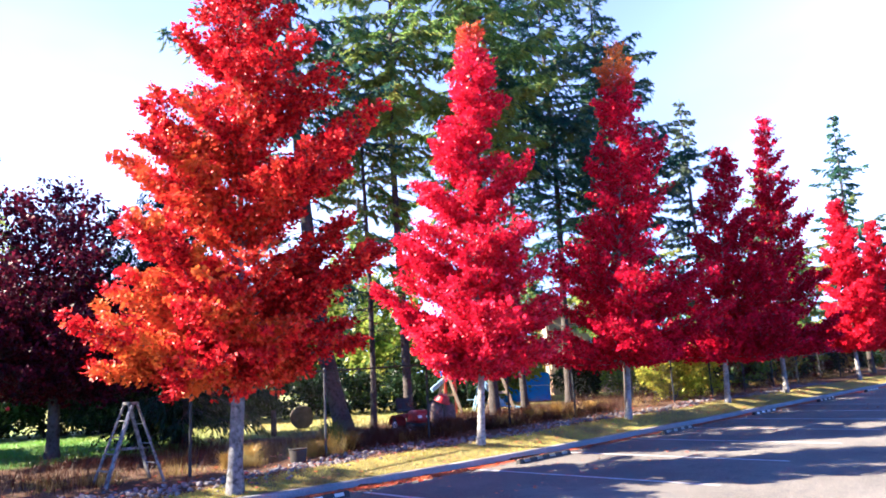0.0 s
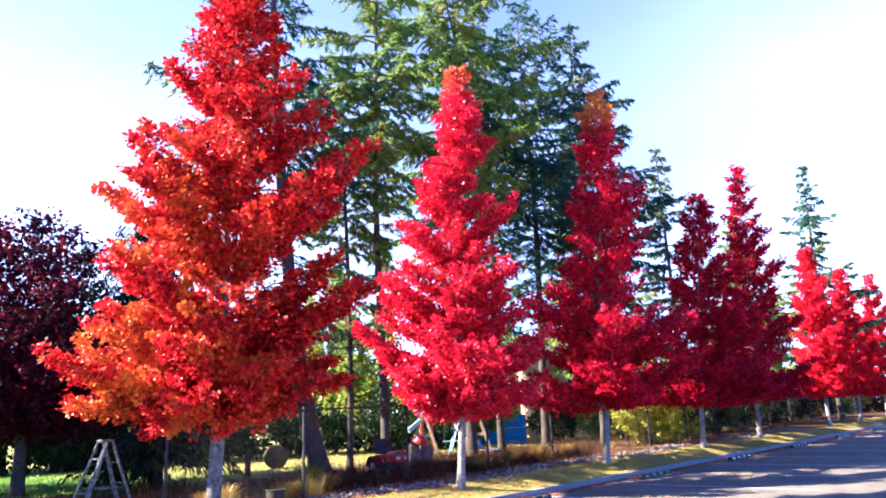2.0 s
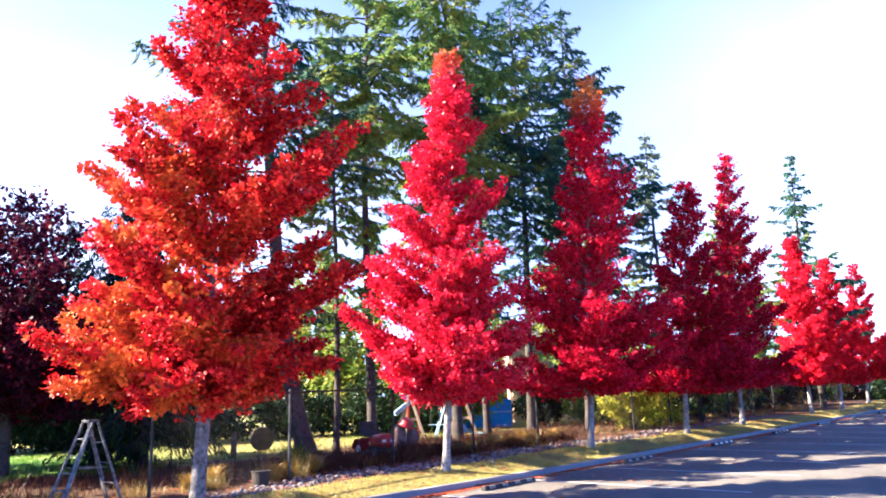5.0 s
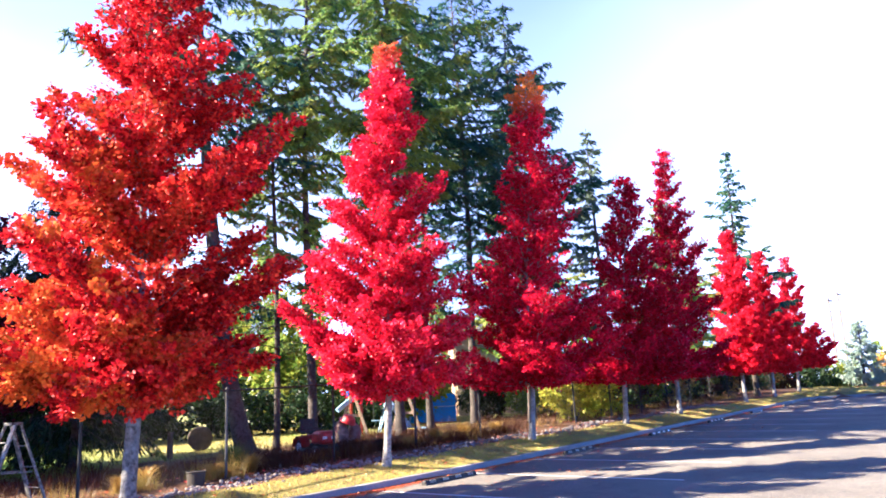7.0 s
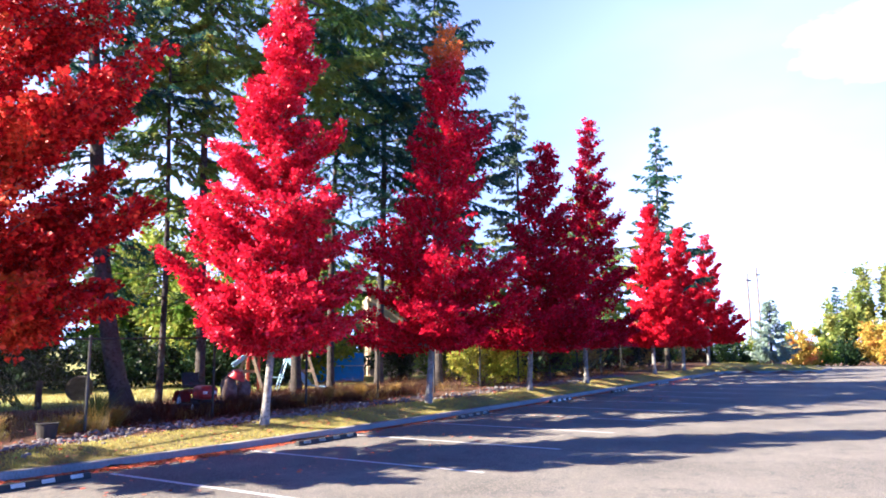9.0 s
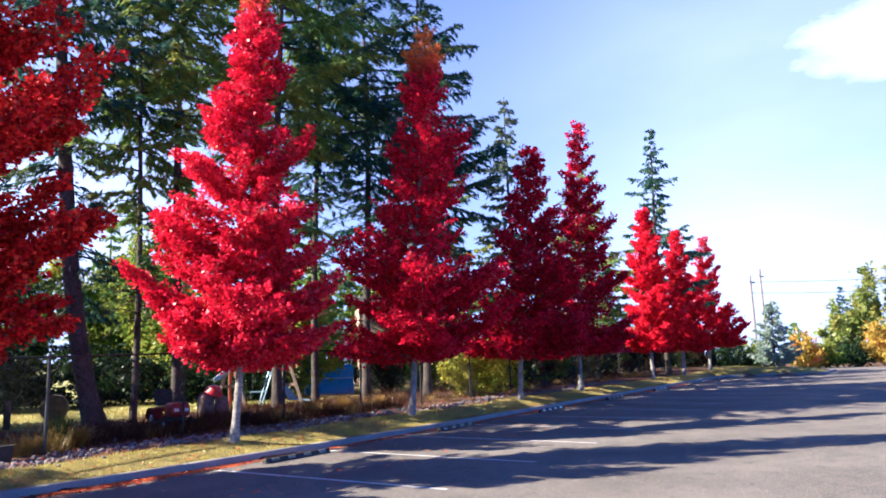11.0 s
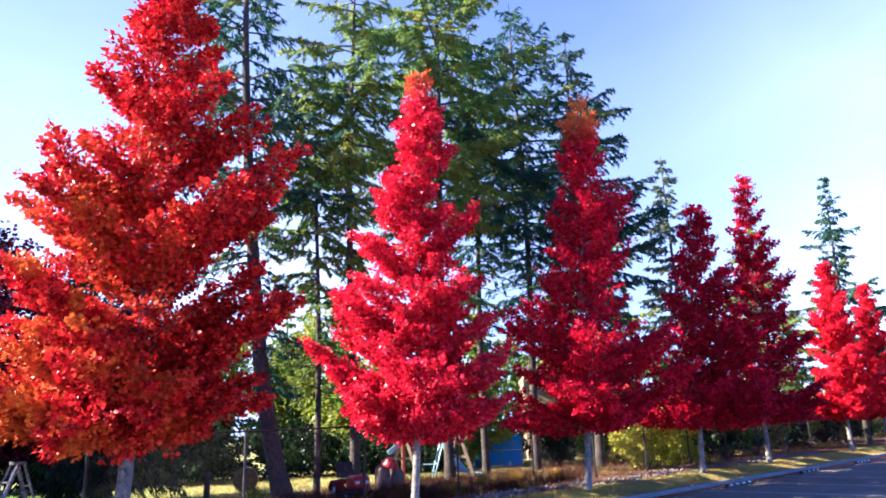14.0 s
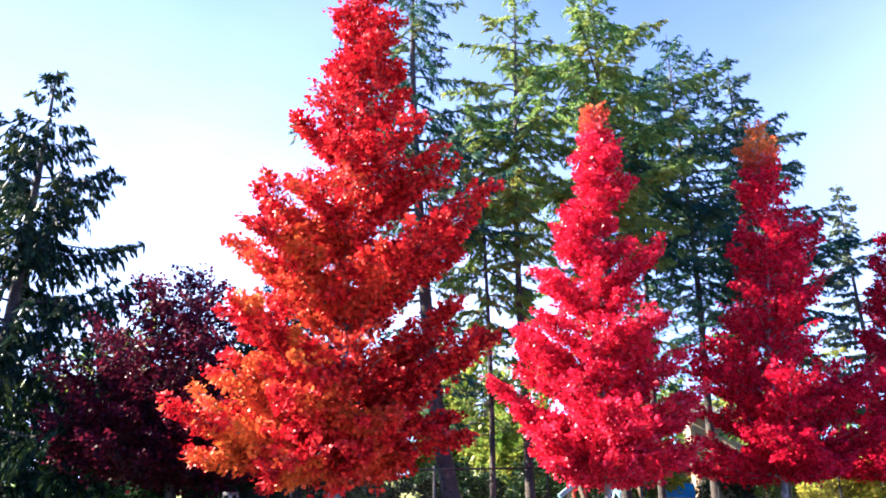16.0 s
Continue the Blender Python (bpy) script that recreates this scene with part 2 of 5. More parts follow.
RED_ORANGE_LEAF = leaf_material("red_and_orange_leaves", [(0.20, 0.001, 0.003), (0.48, 0.003, 0.006), (0.76, 0.012, 0.010), (0.94, 0.070, 0.026)], (0.90, 0.24, 0.008), 1.1, 0.47, 0.58, translucent=0.2, rough=0.42, spec=0.16, side=((-0.5, -0.35, -0.16), -1.0, 0.8))
# the shaded maples' leaves: their shade is put into the darker crimson
SHADED_CRIMSON_LEAF = leaf_material("shaded_crimson_leaves", [(0.20, 0.0005, 0.009), (0.42, 0.0012, 0.021), (0.64, 0.003, 0.033), (0.78, 0.008, 0.05)], translucent=0.26, spec=0.08, rough=0.45)
SHADED_TIP_LEAF = leaf_material("shaded_crimson_leaves_orange_tip", [(0.26, 0.0006, 0.010), (0.54, 0.0018, 0.024), (0.78, 0.0045, 0.040), (0.90, 0.018, 0.066)], translucent=0.28, spec=0.08, rough=0.45, tip=(10.7, (0.92, 0.28, 0.04)))
PLUM_LEAF = leaf_material("dark_plum_leaves", [(0.025, 0.004, 0.012), (0.065, 0.007, 0.022), (0.17, 0.014, 0.034)], (0.028, 0.032, 0.015), 0.8, 0.6, 0.76, 0.3, spec=0.1)
# fir needles as the sun colours them: lit olive and yellow-green painted in
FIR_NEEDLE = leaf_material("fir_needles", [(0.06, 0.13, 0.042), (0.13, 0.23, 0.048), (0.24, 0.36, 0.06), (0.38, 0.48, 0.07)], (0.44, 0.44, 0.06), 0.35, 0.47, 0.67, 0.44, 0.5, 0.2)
# shaded copy of the fir needles: dark teal for shade, olive lit patches
SHADED_FIR_NEEDLE = leaf_material("shaded_fir_needles", [(0.02, 0.068, 0.06), (0.042, 0.108, 0.074), (0.09, 0.175, 0.085)], (0.26, 0.30, 0.06), 0.5, 0.53, 0.69, 0.36, 0.5, 0.2)
# deep green darkened for shade, with sunlit yellow-green patches in the colour
SPRUCE_NEEDLE = leaf_material("spruce_needles_lit_patches", [(0.007, 0.018, 0.014), (0.014, 0.032, 0.018), (0.03, 0.052, 0.022)], (0.15, 0.19, 0.03), 0.6, 0.56, 0.70, 0.25, spec=0.08)
PALE_NEEDLE = leaf_material("pale_fir_needles", [(0.07, 0.10, 0.06), (0.10, 0.14, 0.08), (0.14, 0.18, 0.10)], None, 0.5, 0.5, 0.6, 0.3)
BLUE_NEEDLE = leaf_material("blue_spruce_needles", [(0.17, 0.24, 0.19), (0.24, 0.32, 0.25), (0.34, 0.42, 0.34)], None, 0.5, 0.5, 0.6, 0.2)
GREEN_LEAF = leaf_material("green_leaves", [(0.08, 0.15, 0.016), (0.13, 0.23, 0.02), (0.21, 0.31, 0.025)], (0.50, 0.46, 0.03), 0.35, 0.46, 0.64, 0.45, spec=0.3)
YELLOW_LEAF = leaf_material("yellow_green_leaves", [(0.18, 0.25, 0.018), (0.30, 0.36, 0.028), (0.46, 0.43, 0.04)], (0.12, 0.22, 0.016), 0.6, 0.48, 0.62, 0.5, spec=0.2)
# brighter copy of the yellow-green leaves: sunshine on the bush put into colour
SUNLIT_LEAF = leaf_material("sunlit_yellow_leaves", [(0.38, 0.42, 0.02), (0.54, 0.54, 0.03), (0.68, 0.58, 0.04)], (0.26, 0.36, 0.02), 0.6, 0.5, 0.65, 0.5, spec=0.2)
GOLD_LEAF = leaf_material("golden_leaves", [(0.50, 0.36, 0.02), (0.62, 0.42, 0.03), (0.45, 0.40, 0.03)], (0.62, 0.16, 0.03), 0.35, 0.5, 0.6, 0.4)
FAR_GREEN_LEAF = leaf_material("light_green_leaves", [(0.18, 0.24, 0.045), (0.27, 0.33, 0.055), (0.36, 0.40, 0.07)], (0.44, 0.38, 0.06), 0.3, 0.5, 0.68, 0.45, spec=0.3)
# near-black greens: the shade over hedge and shrubs is in the leaf colour
HEDGE_LEAF = leaf_material("shaded_hedge_leaves", [(0.012, 0.028, 0.010), (0.022, 0.044, 0.014), (0.04, 0.066, 0.018)], None, 0.5, 0.5, 0.6, 0.2, spec=0.15)
BROWN_BLADE = leaf_material("dead_brush", [(0.035, 0.013, 0.008), (0.06, 0.022, 0.010), (0.10, 0.038, 0.013)], (0.20, 0.10, 0.022), 0.6, 0.6, 0.76, 0.25, spec=0.15)
DRY_BLADE = leaf_material("dry_grass_blades", [(0.36, 0.23, 0.04), (0.48, 0.34, 0.06), (0.28, 0.14, 0.03)], (0.34, 0.30, 0.04), 0.8, 0.5, 0.65, 0.35)
STRIP_BLADE = leaf_material("yellowing_grass_blades", [(0.46, 0.42, 0.04), (0.62, 0.54, 0.06), (0.36, 0.38, 0.04)], (0.26, 0.16, 0.05), 0.7, 0.54, 0.68, 0.35)
GREEN_BLADE = leaf_material("green_grass_blades", [(0.09, 0.24, 0.012), (0.16, 0.33, 0.015), (0.28, 0.36, 0.03)], (0.52, 0.44, 0.10), 0.5, 0.25, 0.5, 0.35, side=((0.6943, 0.7197, 0.0), 8.8, 13.2))
FALLEN = leaf_material("fallen_leaves", [(0.50, 0.05, 0.02), (0.60, 0.18, 0.04), (0.34, 0.10, 0.04)], None, 0.5, 0.5, 0.6, 0.2)

SIDING = surface("beige_house_siding", (0.56, 0.44, 0.32), (0.48, 0.37, 0.27), 1.5, (0.40, 0.31, 0.23), 20.0, 0.8, 30.0, 0.004)
ROOFING = surface("grey_shingle_roof", (0.07, 0.07, 0.075), (0.11, 0.11, 0.11), 2.0, (0.04, 0.04, 0.045), 25.0, 0.9, 40.0, 0.01)
WHITE_TRIM = surface("white_window_paint", (0.75, 0.74, 0.72), (0.66, 0.65, 0.62), 3.0, None, None, 0.5)
PANE = surface("dark_window_glass", (0.02, 0.025, 0.03), (0.03, 0.034, 0.04), 1.0, None, None, 0.08)
TUB_RED = surface("red_plastic", (0.60, 0.03, 0.03), (0.50, 0.022, 0.022), 3.0, None, None, 0.4)

# ---- plan: a runs along the row of trees, b out from it over the parking lot ----
ROW = Vector((0.55, 17.83))
ALONG = Vector((0.6943, 0.7197))
OUT = Vector((0.7197, -0.6943))


def plan(a, b):
    return ROW.x + a * ALONG.x + b * OUT.x, ROW.y + a * ALONG.y + b * OUT.y


def plan_of(x, y):
    dx, dy = x - ROW.x, y - ROW.y
    return dx * ALONG.x + dy * ALONG.y, dx * OUT.x + dy * OUT.y


def smooth(x, lo, hi):
    t = min(1.0, max(0.0, (x - lo) / (hi - lo)))
    return t * t * (3 - 2 * t)


def kerb_b(a):
    """The kerb's face: it bends in at the near end and swings out round the island at the far one."""
    b = 1.2 - 0.75 * math.exp(-(max(a, -7.0) + 6) / 4)
    return b + 5.6 * smooth(a, 38.0, 42.5)


def lot_z(a, b):
    if a < -8:
        run = -0.188 + 0.012 * (a + 8)
    elif a < 45:
        run = 0.0235 * a
    else:
        run = 1.0575 + 0.010 * (min(a, 90.0) - 45)
    return 0.03 + run - 0.012 * min(max(b, -12.0), 18.0)


def ground_z(a, b):
    """The planted side: a low bank behind the kerb, then lawn."""
    d = kerb_b(a) - 0.15 - b
    rise = 0.13 + 0.17 * smooth(d, 0.0, 1.1) + 0.08 * smooth(d, 1.1, 3.2) + 0.12 * smooth(d, 3.2, 7.0) + 2.2 * smooth(d, 24.0, 70.0)
    bumps = 0.035 * noise.noise(Vector((a * 0.7, b * 0.7, 0))) + 0.02 * noise.noise(Vector((a * 2.3, b * 2.3, 4)))
    return lot_z(a, b) + rise + bumps * smooth(d, 0.3, 1.2)


def ground_at(x, y):
    a, b = plan_of(x, y)
    return ground_z(a, b) if b < kerb_b(a) - 0.1 and a < 48.5 else lot_z(a, b)


# ---- mesh helpers ----
def mesh_of(name, verts, faces, smooth_shade=False):
    """A mesh from arrays: verts (n, 3), faces (m, k) all with k corners."""
    verts, faces = np.asarray(verts, dtype=np.float32), np.asarray(faces, dtype=np.int32)
    me = bpy.data.meshes.new(name)
    m, k = faces.shape
    me.vertices.add(len(verts))
    me.vertices.foreach_set("co", verts.ravel())
    me.loops.add(m * k)
    me.loops.foreach_set("vertex_index", faces.ravel())
    me.polygons.add(m)
    me.polygons.foreach_set("loop_start", np.arange(0, m * k, k, dtype=np.int32))
    if smooth_shade:
        me.polygons.foreach_set("use_smooth", np.ones(m, dtype=bool))
    me.update(calc_edges=True)
    return me


def part(name, data, material, parent=None, label="", m=None):
    """Links a bmesh or a mesh as one object under a thing or a part."""
    if isinstance(data, bmesh.types.BMesh):
        me = bpy.data.meshes.new(name)
        data.to_mesh(me)
        data.free()
    else:
        me = data
    if material and not me.materials:
        me.materials.append(material)
    ob = new(name, me)
    if parent:
        ob.parent = parent
    if m:
        ob.matrix_basis = m
    return tagged(ob, label)


def thing(name, label, category, group="", m=None):
    ob = tagged(new(name), label, category, group)
    if m:
        ob.matrix_basis = m
    return ob


def box(bm, size, m=Matrix(), bevel=0.0):
    got = bmesh.ops.create_cube(bm, size=1.0, matrix=m @ Matrix.Diagonal((*size, 1)))
    if bevel:
        edges = list({e for v in got["verts"] for e in v.link_edges})
        bmesh.ops.bevel(bm, geom=edges, offset=bevel, segments=2, affect="EDGES", profile=0.6)
    return bm


def tubes(paths, sides=6):
    """Tapered tubes along paths: each a list of (x, y, z, radius). Returns arrays of verts and quads."""
    verts, faces = [], []
    for path in paths:
        p = np.array(path, dtype=float)
        pos, rad = p[:, :3], p[:, 3]
        tan = np.gradient(pos, axis=0)
        tan /= np.maximum(np.linalg.norm(tan, axis=1, keepdims=True), 1e-9)
        ref = np.where(np.abs(tan[:, 2:3]) > 0.9, np.array([[1.0, 0, 0]]), np.array([[0, 0, 1.0]]))
        e1 = np.cross(tan, ref)
        e1 /= np.maximum(np.linalg.norm(e1, axis=1, keepdims=True), 1e-9)
        e2 = np.cross(tan, e1)
        base = sum(len(v) for v in verts)
        ang = np.arange(sides) * 2 * math.pi / sides
        ring = pos[:, None, :] + rad[:, None, None] * (np.cos(ang)[None, :, None] * e1[:, None, :] + np.sin(ang)[None, :, None] * e2[:, None, :])
        verts.append(ring.reshape(-1, 3))
        n = len(path)
        i, j = np.meshgrid(np.arange(n - 1), np.arange(sides), indexing="ij")
        jn = (j + 1) % sides
        f = np.stack([base + i * sides + j, base + i * sides + jn, base + (i + 1) * sides + jn, base + (i + 1) * sides + j], axis=-1)
        faces.append(f.reshape(-1, 4))
    return np.concatenate(verts), np.concatenate(faces)


def tube_mesh(name, paths, sides=6):
    v, f = tubes(paths, sides)
    return mesh_of(name, v, f, True)


def leaf_mesh(name, centre, along, normal, length, width, fold=0.25):
    """Folded kite-shaped leaves: arrays of centres, directions, normals, lengths and widths."""
    along = along / np.maximum(np.linalg.norm(along, axis=1, keepdims=True), 1e-9)
    side = np.cross(normal, along)
    side /= np.maximum(np.linalg.norm(side, axis=1, keepdims=True), 1e-9)
    up = np.cross(along, side)
    ln, wd = length[:, None], width[:, None]
    base = centre - along * ln * 0.5
    tip = centre + along * ln * 0.5 - up * ln * 0.12
    left = centre + side * wd * 0.5 - up * wd * fold - along * ln * 0.06
    right = centre - side * wd * 0.5 - up * wd * fold - along * ln * 0.06
    v = np.stack([base, right, tip, left], axis=1).reshape(-1, 3)
    f = np.arange(len(v)).reshape(-1, 4)
    return mesh_of(name, v, f)


# ---- ground ----
def grid_mesh(name, a_s, b_s, z_of):
    v = [(*plan(a, b), z_of(a, b)) for a in a_s for b in b_s]
    nb = len(b_s)
    f = [(i * nb + j, i * nb + j + 1, (i + 1) * nb + j + 1, (i + 1) * nb + j) for i in range(len(a_s) - 1) for j in range(len(b_s) - 1)]
    return mesh_of(name, v, [tuple(reversed(q)) for q in f], True)


def spaced(*runs):
    """Rising positions: (start, stop, step) runs end to end."""
    out = []
    for lo, hi, st in runs:
        n = max(1, round((hi - lo) / st))
        out += [lo + (hi - lo) * i / n for i in range(n)]
    return out + [runs[-1][1]]


def soil_z(a, b):
    edge = kerb_b(a) - 0.12
    if a > 48.0:
        return lot_z(a, b) - 0.05 + 1.5 * smooth(a, 75.0, 160.0)
    return ground_z(a, b) if b < edge else lot_z(a, b) - 0.06


def ground_material():
    """Lawn, brown litter under the trees, rusty brush soil: laid out by place in the plan."""
    m, nt, b = nodes_of("lawn_and_litter")
    co = nt.nodes.new("ShaderNodeTexCoord")
    rot = nt.nodes.new("ShaderNodeVectorMath")
    rot.operation = "DOT_PRODUCT"
    rot.inputs[1].default_value = (OUT.x, OUT.y, 0)
    nt.links.new(co.outputs["Object"], rot.inputs[0])
    wob = noise_fac(nt, 0.5, 3.0, 0.0, 1.0)
    add = nt.nodes.new("ShaderNodeMath")
    add.operation = "MULTIPLY_ADD"
    add.inputs[1].default_value = 5.0
    nt.links.new(wob, add.inputs[0])
    nt.links.new(rot.outputs["Value"], add.inputs[2])
    zone = nt.nodes.new("ShaderNodeMapRange")            # 0 over the lawn, 1 near the fence
    off = ROW.x * OUT.x + ROW.y * OUT.y
    zone.inputs["From Min"].default_value, zone.inputs["From Max"].default_value = off - 4.6, off - 3.2
    nt.links.new(add.outputs["Value"], zone.inputs["Value"])
    green = mix_col(nt, noise_fac(nt, 0.35), (0.09, 0.25, 0.012), (0.20, 0.29, 0.03))
    lawn = mix_col(nt, slope(nt, (ALONG.x, ALONG.y, 0), 8.8, 13.2), green, mix_col(nt, noise_fac(nt, 0.6), (0.42, 0.36, 0.09), (0.26, 0.30, 0.05)))
    lawn = mix_col(nt, noise_fac(nt, 16.0, 3.0, 0.5, 0.8), lawn, (0.08, 0.14, 0.014))
    soil = mix_col(nt, noise_fac(nt, 0.9), (0.10, 0.043, 0.016), (0.06, 0.03, 0.013))
    soil = mix_col(nt, noise_fac(nt, 14.0, 3.0, 0.45, 0.75), soil, (0.19, 0.095, 0.03))
    nt.links.new(mix_col(nt, zone.outputs["Result"], lawn, soil), b.inputs["Base Color"])
    b.inputs["Roughness"].default_value = 0.95
    bump(nt, b, noise_fac(nt, 30.0, 4.0, 0.2, 0.8), 0.7, 0.03)
    return m


tagged(part("ground", grid_mesh("ground", spaced((-400, -60, 40), (-60, -14, 4), (-14, 30, 0.5), (30, 50, 1), (50, 90, 4), (90, 900, 80)),
                                spaced((-900, -60, 80), (-60, -12, 3), (-12, 2.4, 0.3), (2.4, 9, 1.1), (9, 60, 6), (60, 600, 90)), soil_z), ground_material()),
       "sunlit lawn and brown leaf litter under the trees", "ground", kind="structure")


def lot_mesh():
    a_s = spaced((-60, -14, 4), (-14, 34, 1.0), (34, 46, 0.4), (46, 70, 2))
    v, f = [], []
    cols = [0.0, 0.15, 0.4, 1, 2, 3.5, 6, 9, 13, 18, 24, 32, 45]
    for a in a_s:
        b0 = kerb_b(a) - 0.02 if a < 47.5 else kerb_b(47.5) - 40 * smooth(a, 47.5, 56.0)
        for c in cols:
            b = b0 + c * (1 if a < 47.5 else 1.0)
            v.append((*plan(a, b), lot_z(a, b)))
    n = len(cols)
    f = [(i * n + j, (i + 1) * n + j, (i + 1) * n + j + 1, i * n + j + 1) for i in range(len(a_s) - 1) for j in range(n - 1)]
    return mesh_of("road", v, f, True)


tagged(part("road", lot_mesh(), ASPHALT), "pale weathered asphalt of a parking lot", "asphalt", kind="structure")


def kerb_mesh():
    """Concrete kerb with a rounded nose, cast in one run, joints every three metres."""
    prof = [(-0.15, -0.1), (-0.15, 0.130), (-0.04, 0.134), (-0.012, 0.126), (0.0, 0.105), (0.022, -0.02), (0.022, -0.1)]
    a_s = []
    a = -14.0
    while a < 47.4:
        a_s += [(a, 0), (a + 0.012, 1), (a + 1.0, 1), (a + 2.0, 1), (a + 2.988, 1)] if not 37 < a < 43 else [(a, 0), (a + 0.012, 1)] + [(a + 0.3 * k, 1) for k in range(1, 10)] + [(a + 2.988, 1)]
        a += 3.0
    v = []
    for a, full in a_s:
        bk = kerb_b(a)
        slope = (kerb_b(a + 0.05) - kerb_b(a - 0.05)) / 0.1
        k = 1 / math.hypot(1, slope)
        for o, h in prof:
            o2, h2 = (o, h) if full else (o * 0.93 - 0.004, h - 0.008)
            aa, bb = a - o2 * slope * k, bk + o2 * k
            v.append((*plan(aa, bb), lot_z(a, bk) + h2))
    n = len(prof)
    f = [(i * n + j, (i + 1) * n + j, (i + 1) * n + j + 1, i * n + j + 1) for i in range(len(a_s) - 1) for j in range(n - 1)]
    return mesh_of("kerb", v, f)


tagged(part("kerb", kerb_mesh(), CONCRETE), "grey cast concrete kerb edging the lot", "kerb", kind="structure")


def strip_mesh():
    a_s = spaced((-14, 36, 0.5), (36, 47.4, 0.3))
    v, n = [], 9
    for a in a_s:
        b1 = kerb_b(a) - 0.145
        b0 = -0.55 + 0.25 * noise.noise(Vector((a * 0.4, 7, 0)))
        for j in range(n):
            b = b1 + (b0 - b1) * j / (n - 1)
            z = ground_z(a, b) + (0.012 if 0 < j < n - 1 else (0.0 if j == 0 else -0.03))
            v.append((*plan(a, b), z))
    f = [(i * n + j, i * n + j + 1, (i + 1) * n + j + 1, (i + 1) * n + j) for i in range(len(a_s) - 1) for j in range(n - 1)]
    return mesh_of("verge", v, [tuple(reversed(q)) for q in f], True)


tagged(part("verge", strip_mesh(), STRIP), "strip of dry yellowing grass behind the kerb", "verge", kind="structure")


def stall_line(a):
    v = []
    for b in spaced((1.32, 6.45, 0.5)):
        for da in (-0.05, 0.05):
            v.append((*plan(a + da, b), lot_z(a + da, b) + 0.004))
    n = len(v) // 2
    return mesh_of("stall_line", v, [(2 * i, 2 * i + 1, 2 * i + 3, 2 * i + 2) for i in range(n - 1)])


for k in range(-3, 13):
    tagged(part("stall_line", stall_line(-4.6 + 2.95 * k), PAINT), "worn white painted parking stall line", "road marking", "stall lines", "structure")

# ---- broad-leaved trees ----
def interp(z, table, col):
    return float(np.interp(z, [r[0] for r in table], [r[col] for r in table]))


def trunk_mesh(trunk, limbs):
    """Trunk and limbs, grown together."""
    v1, f1 = tubes([trunk], 12)
    v2, f2 = tubes(limbs, 5)
    return mesh_of("trunk", np.concatenate([v1, v2]), np.concatenate([f1, f2 + len(v1)]), True)


def crown_tree(name, x, y, profile, lean, trunk_r, leaf_mat, label, category, group="", n_branch=90, leaves=24000, leaf=0.125, clear=1.7, seed=1, facing=0.0, bark=None, rise=0.42, up_leaf=0.5, depth=0.95, fluff=1.0, low=None, arms=0.36, plumes=(), gloss=0.8):
    """A tree from the reach of its crown to either side (height, left, right): tapered trunk, rising limbs, twigs, and
    leaves in clumps along the twigs. facing: the turn of the side-to-side axis, degrees."""
    rng = np.random.default_rng(seed)
    H = profile[-1][0]
    low = low or clear
    z0 = ground_at(x, y) - 0.06
    base = thing(name, label, category, group, pose(x, y, z0, 0, 0, facing))

    def axis(z):
        k = max(0.0, z / H)
        return np.array([lean * k ** 1.1 + 0.05 * math.sin(z * 0.9 + seed), 0.05 * math.sin(z * 0.7 + 2 * seed), z])

    def reach(z, phi):
        l, r = -interp(z, profile, 1), interp(z, profile, 2)
        c = lean * (z / H) ** 1.1
        l, r = max(0.12, l + c), max(0.12, r - c)
        side = r if math.cos(phi) > 0 else l
        w = abs(math.cos(phi)) ** 1.3
        return side * w + depth * 0.5 * (l + r) * (1 - w)

    trunk = [(*axis(z), max(0.012, trunk_r * (1 - 0.45 * smooth(z, clear, clear + 2.0)) * (1 - z / H) ** 0.8 * (1 + 0.35 * math.exp(-z / 0.12)))) for z in np.linspace(0, H - 0.15, 22)]
    limbs, shoots = [], []
    for i in range(n_branch + len(plumes)):
        u = (i + 0.5) / n_branch
        zt = low + (H - low) * (u ** 1.25) * 0.99 if i < n_branch else plumes[i - n_branch][0]
        phi = i * 2.39996 + rng.normal(0, 0.3)
        arm = rng.random() < arms or i >= n_branch    # some limbs reach well past their neighbours, as plumes
        if i < n_branch:
            edge = abs(math.cos(phi)) > 0.8
            R = reach(zt, phi) * ((rng.uniform(0.9, 1.04) if edge else rng.uniform(1.0, 1.2)) if arm else rng.uniform(0.42, 0.86))
        else:
            R = plumes[i - n_branch][1]
            phi = (0.0 if R > 0 else math.pi) + rng.normal(0, 0.22)
            R = abs(R - axis(zt)[0]) * 0.96
        steep = rise * (0.55 + 1.5 * zt / H)            # the upper limbs stand up more than the lower ones
        zb = max(clear * 0.98, zt - R * steep * (1.0 + 0.4 * rng.random() if arm else 0.6 + 0.6 * rng.random()))
        if zb > H - 0.4:
            zb = H - 0.4
        a = axis(zb)
        tip = axis(min(zt, H))
        tip = np.array([tip[0] + math.cos(phi) * R, tip[1] + math.sin(phi) * R, zt])
        mid = a * 0.5 + tip * 0.5 + np.array([0, 0, -0.10 * R]) + rng.normal(0, 0.06, 3) * R
        ts = np.linspace(0, 1, 7)[:, None]
        pts = a * (1 - ts) ** 2 + 2 * mid * ts * (1 - ts) + tip * ts ** 2
        r0 = min(trunk_r * 0.3, 0.008 + 0.010 * R) * (1 - 0.5 * zb / H)
        limbs.append([(*p, max(0.004, r0 * (1 - 0.9 * k / 6))) for k, p in enumerate(pts)])
        def bow(t):
            return a * (1 - t) ** 2 + 2 * mid * t * (1 - t) + tip * t ** 2
        more = 1.0 if not arm else 1.9 if i < n_branch else 1.35
        shoots.append((*bow(0.12), *bow(0.55), 0.13, R * 0.45))
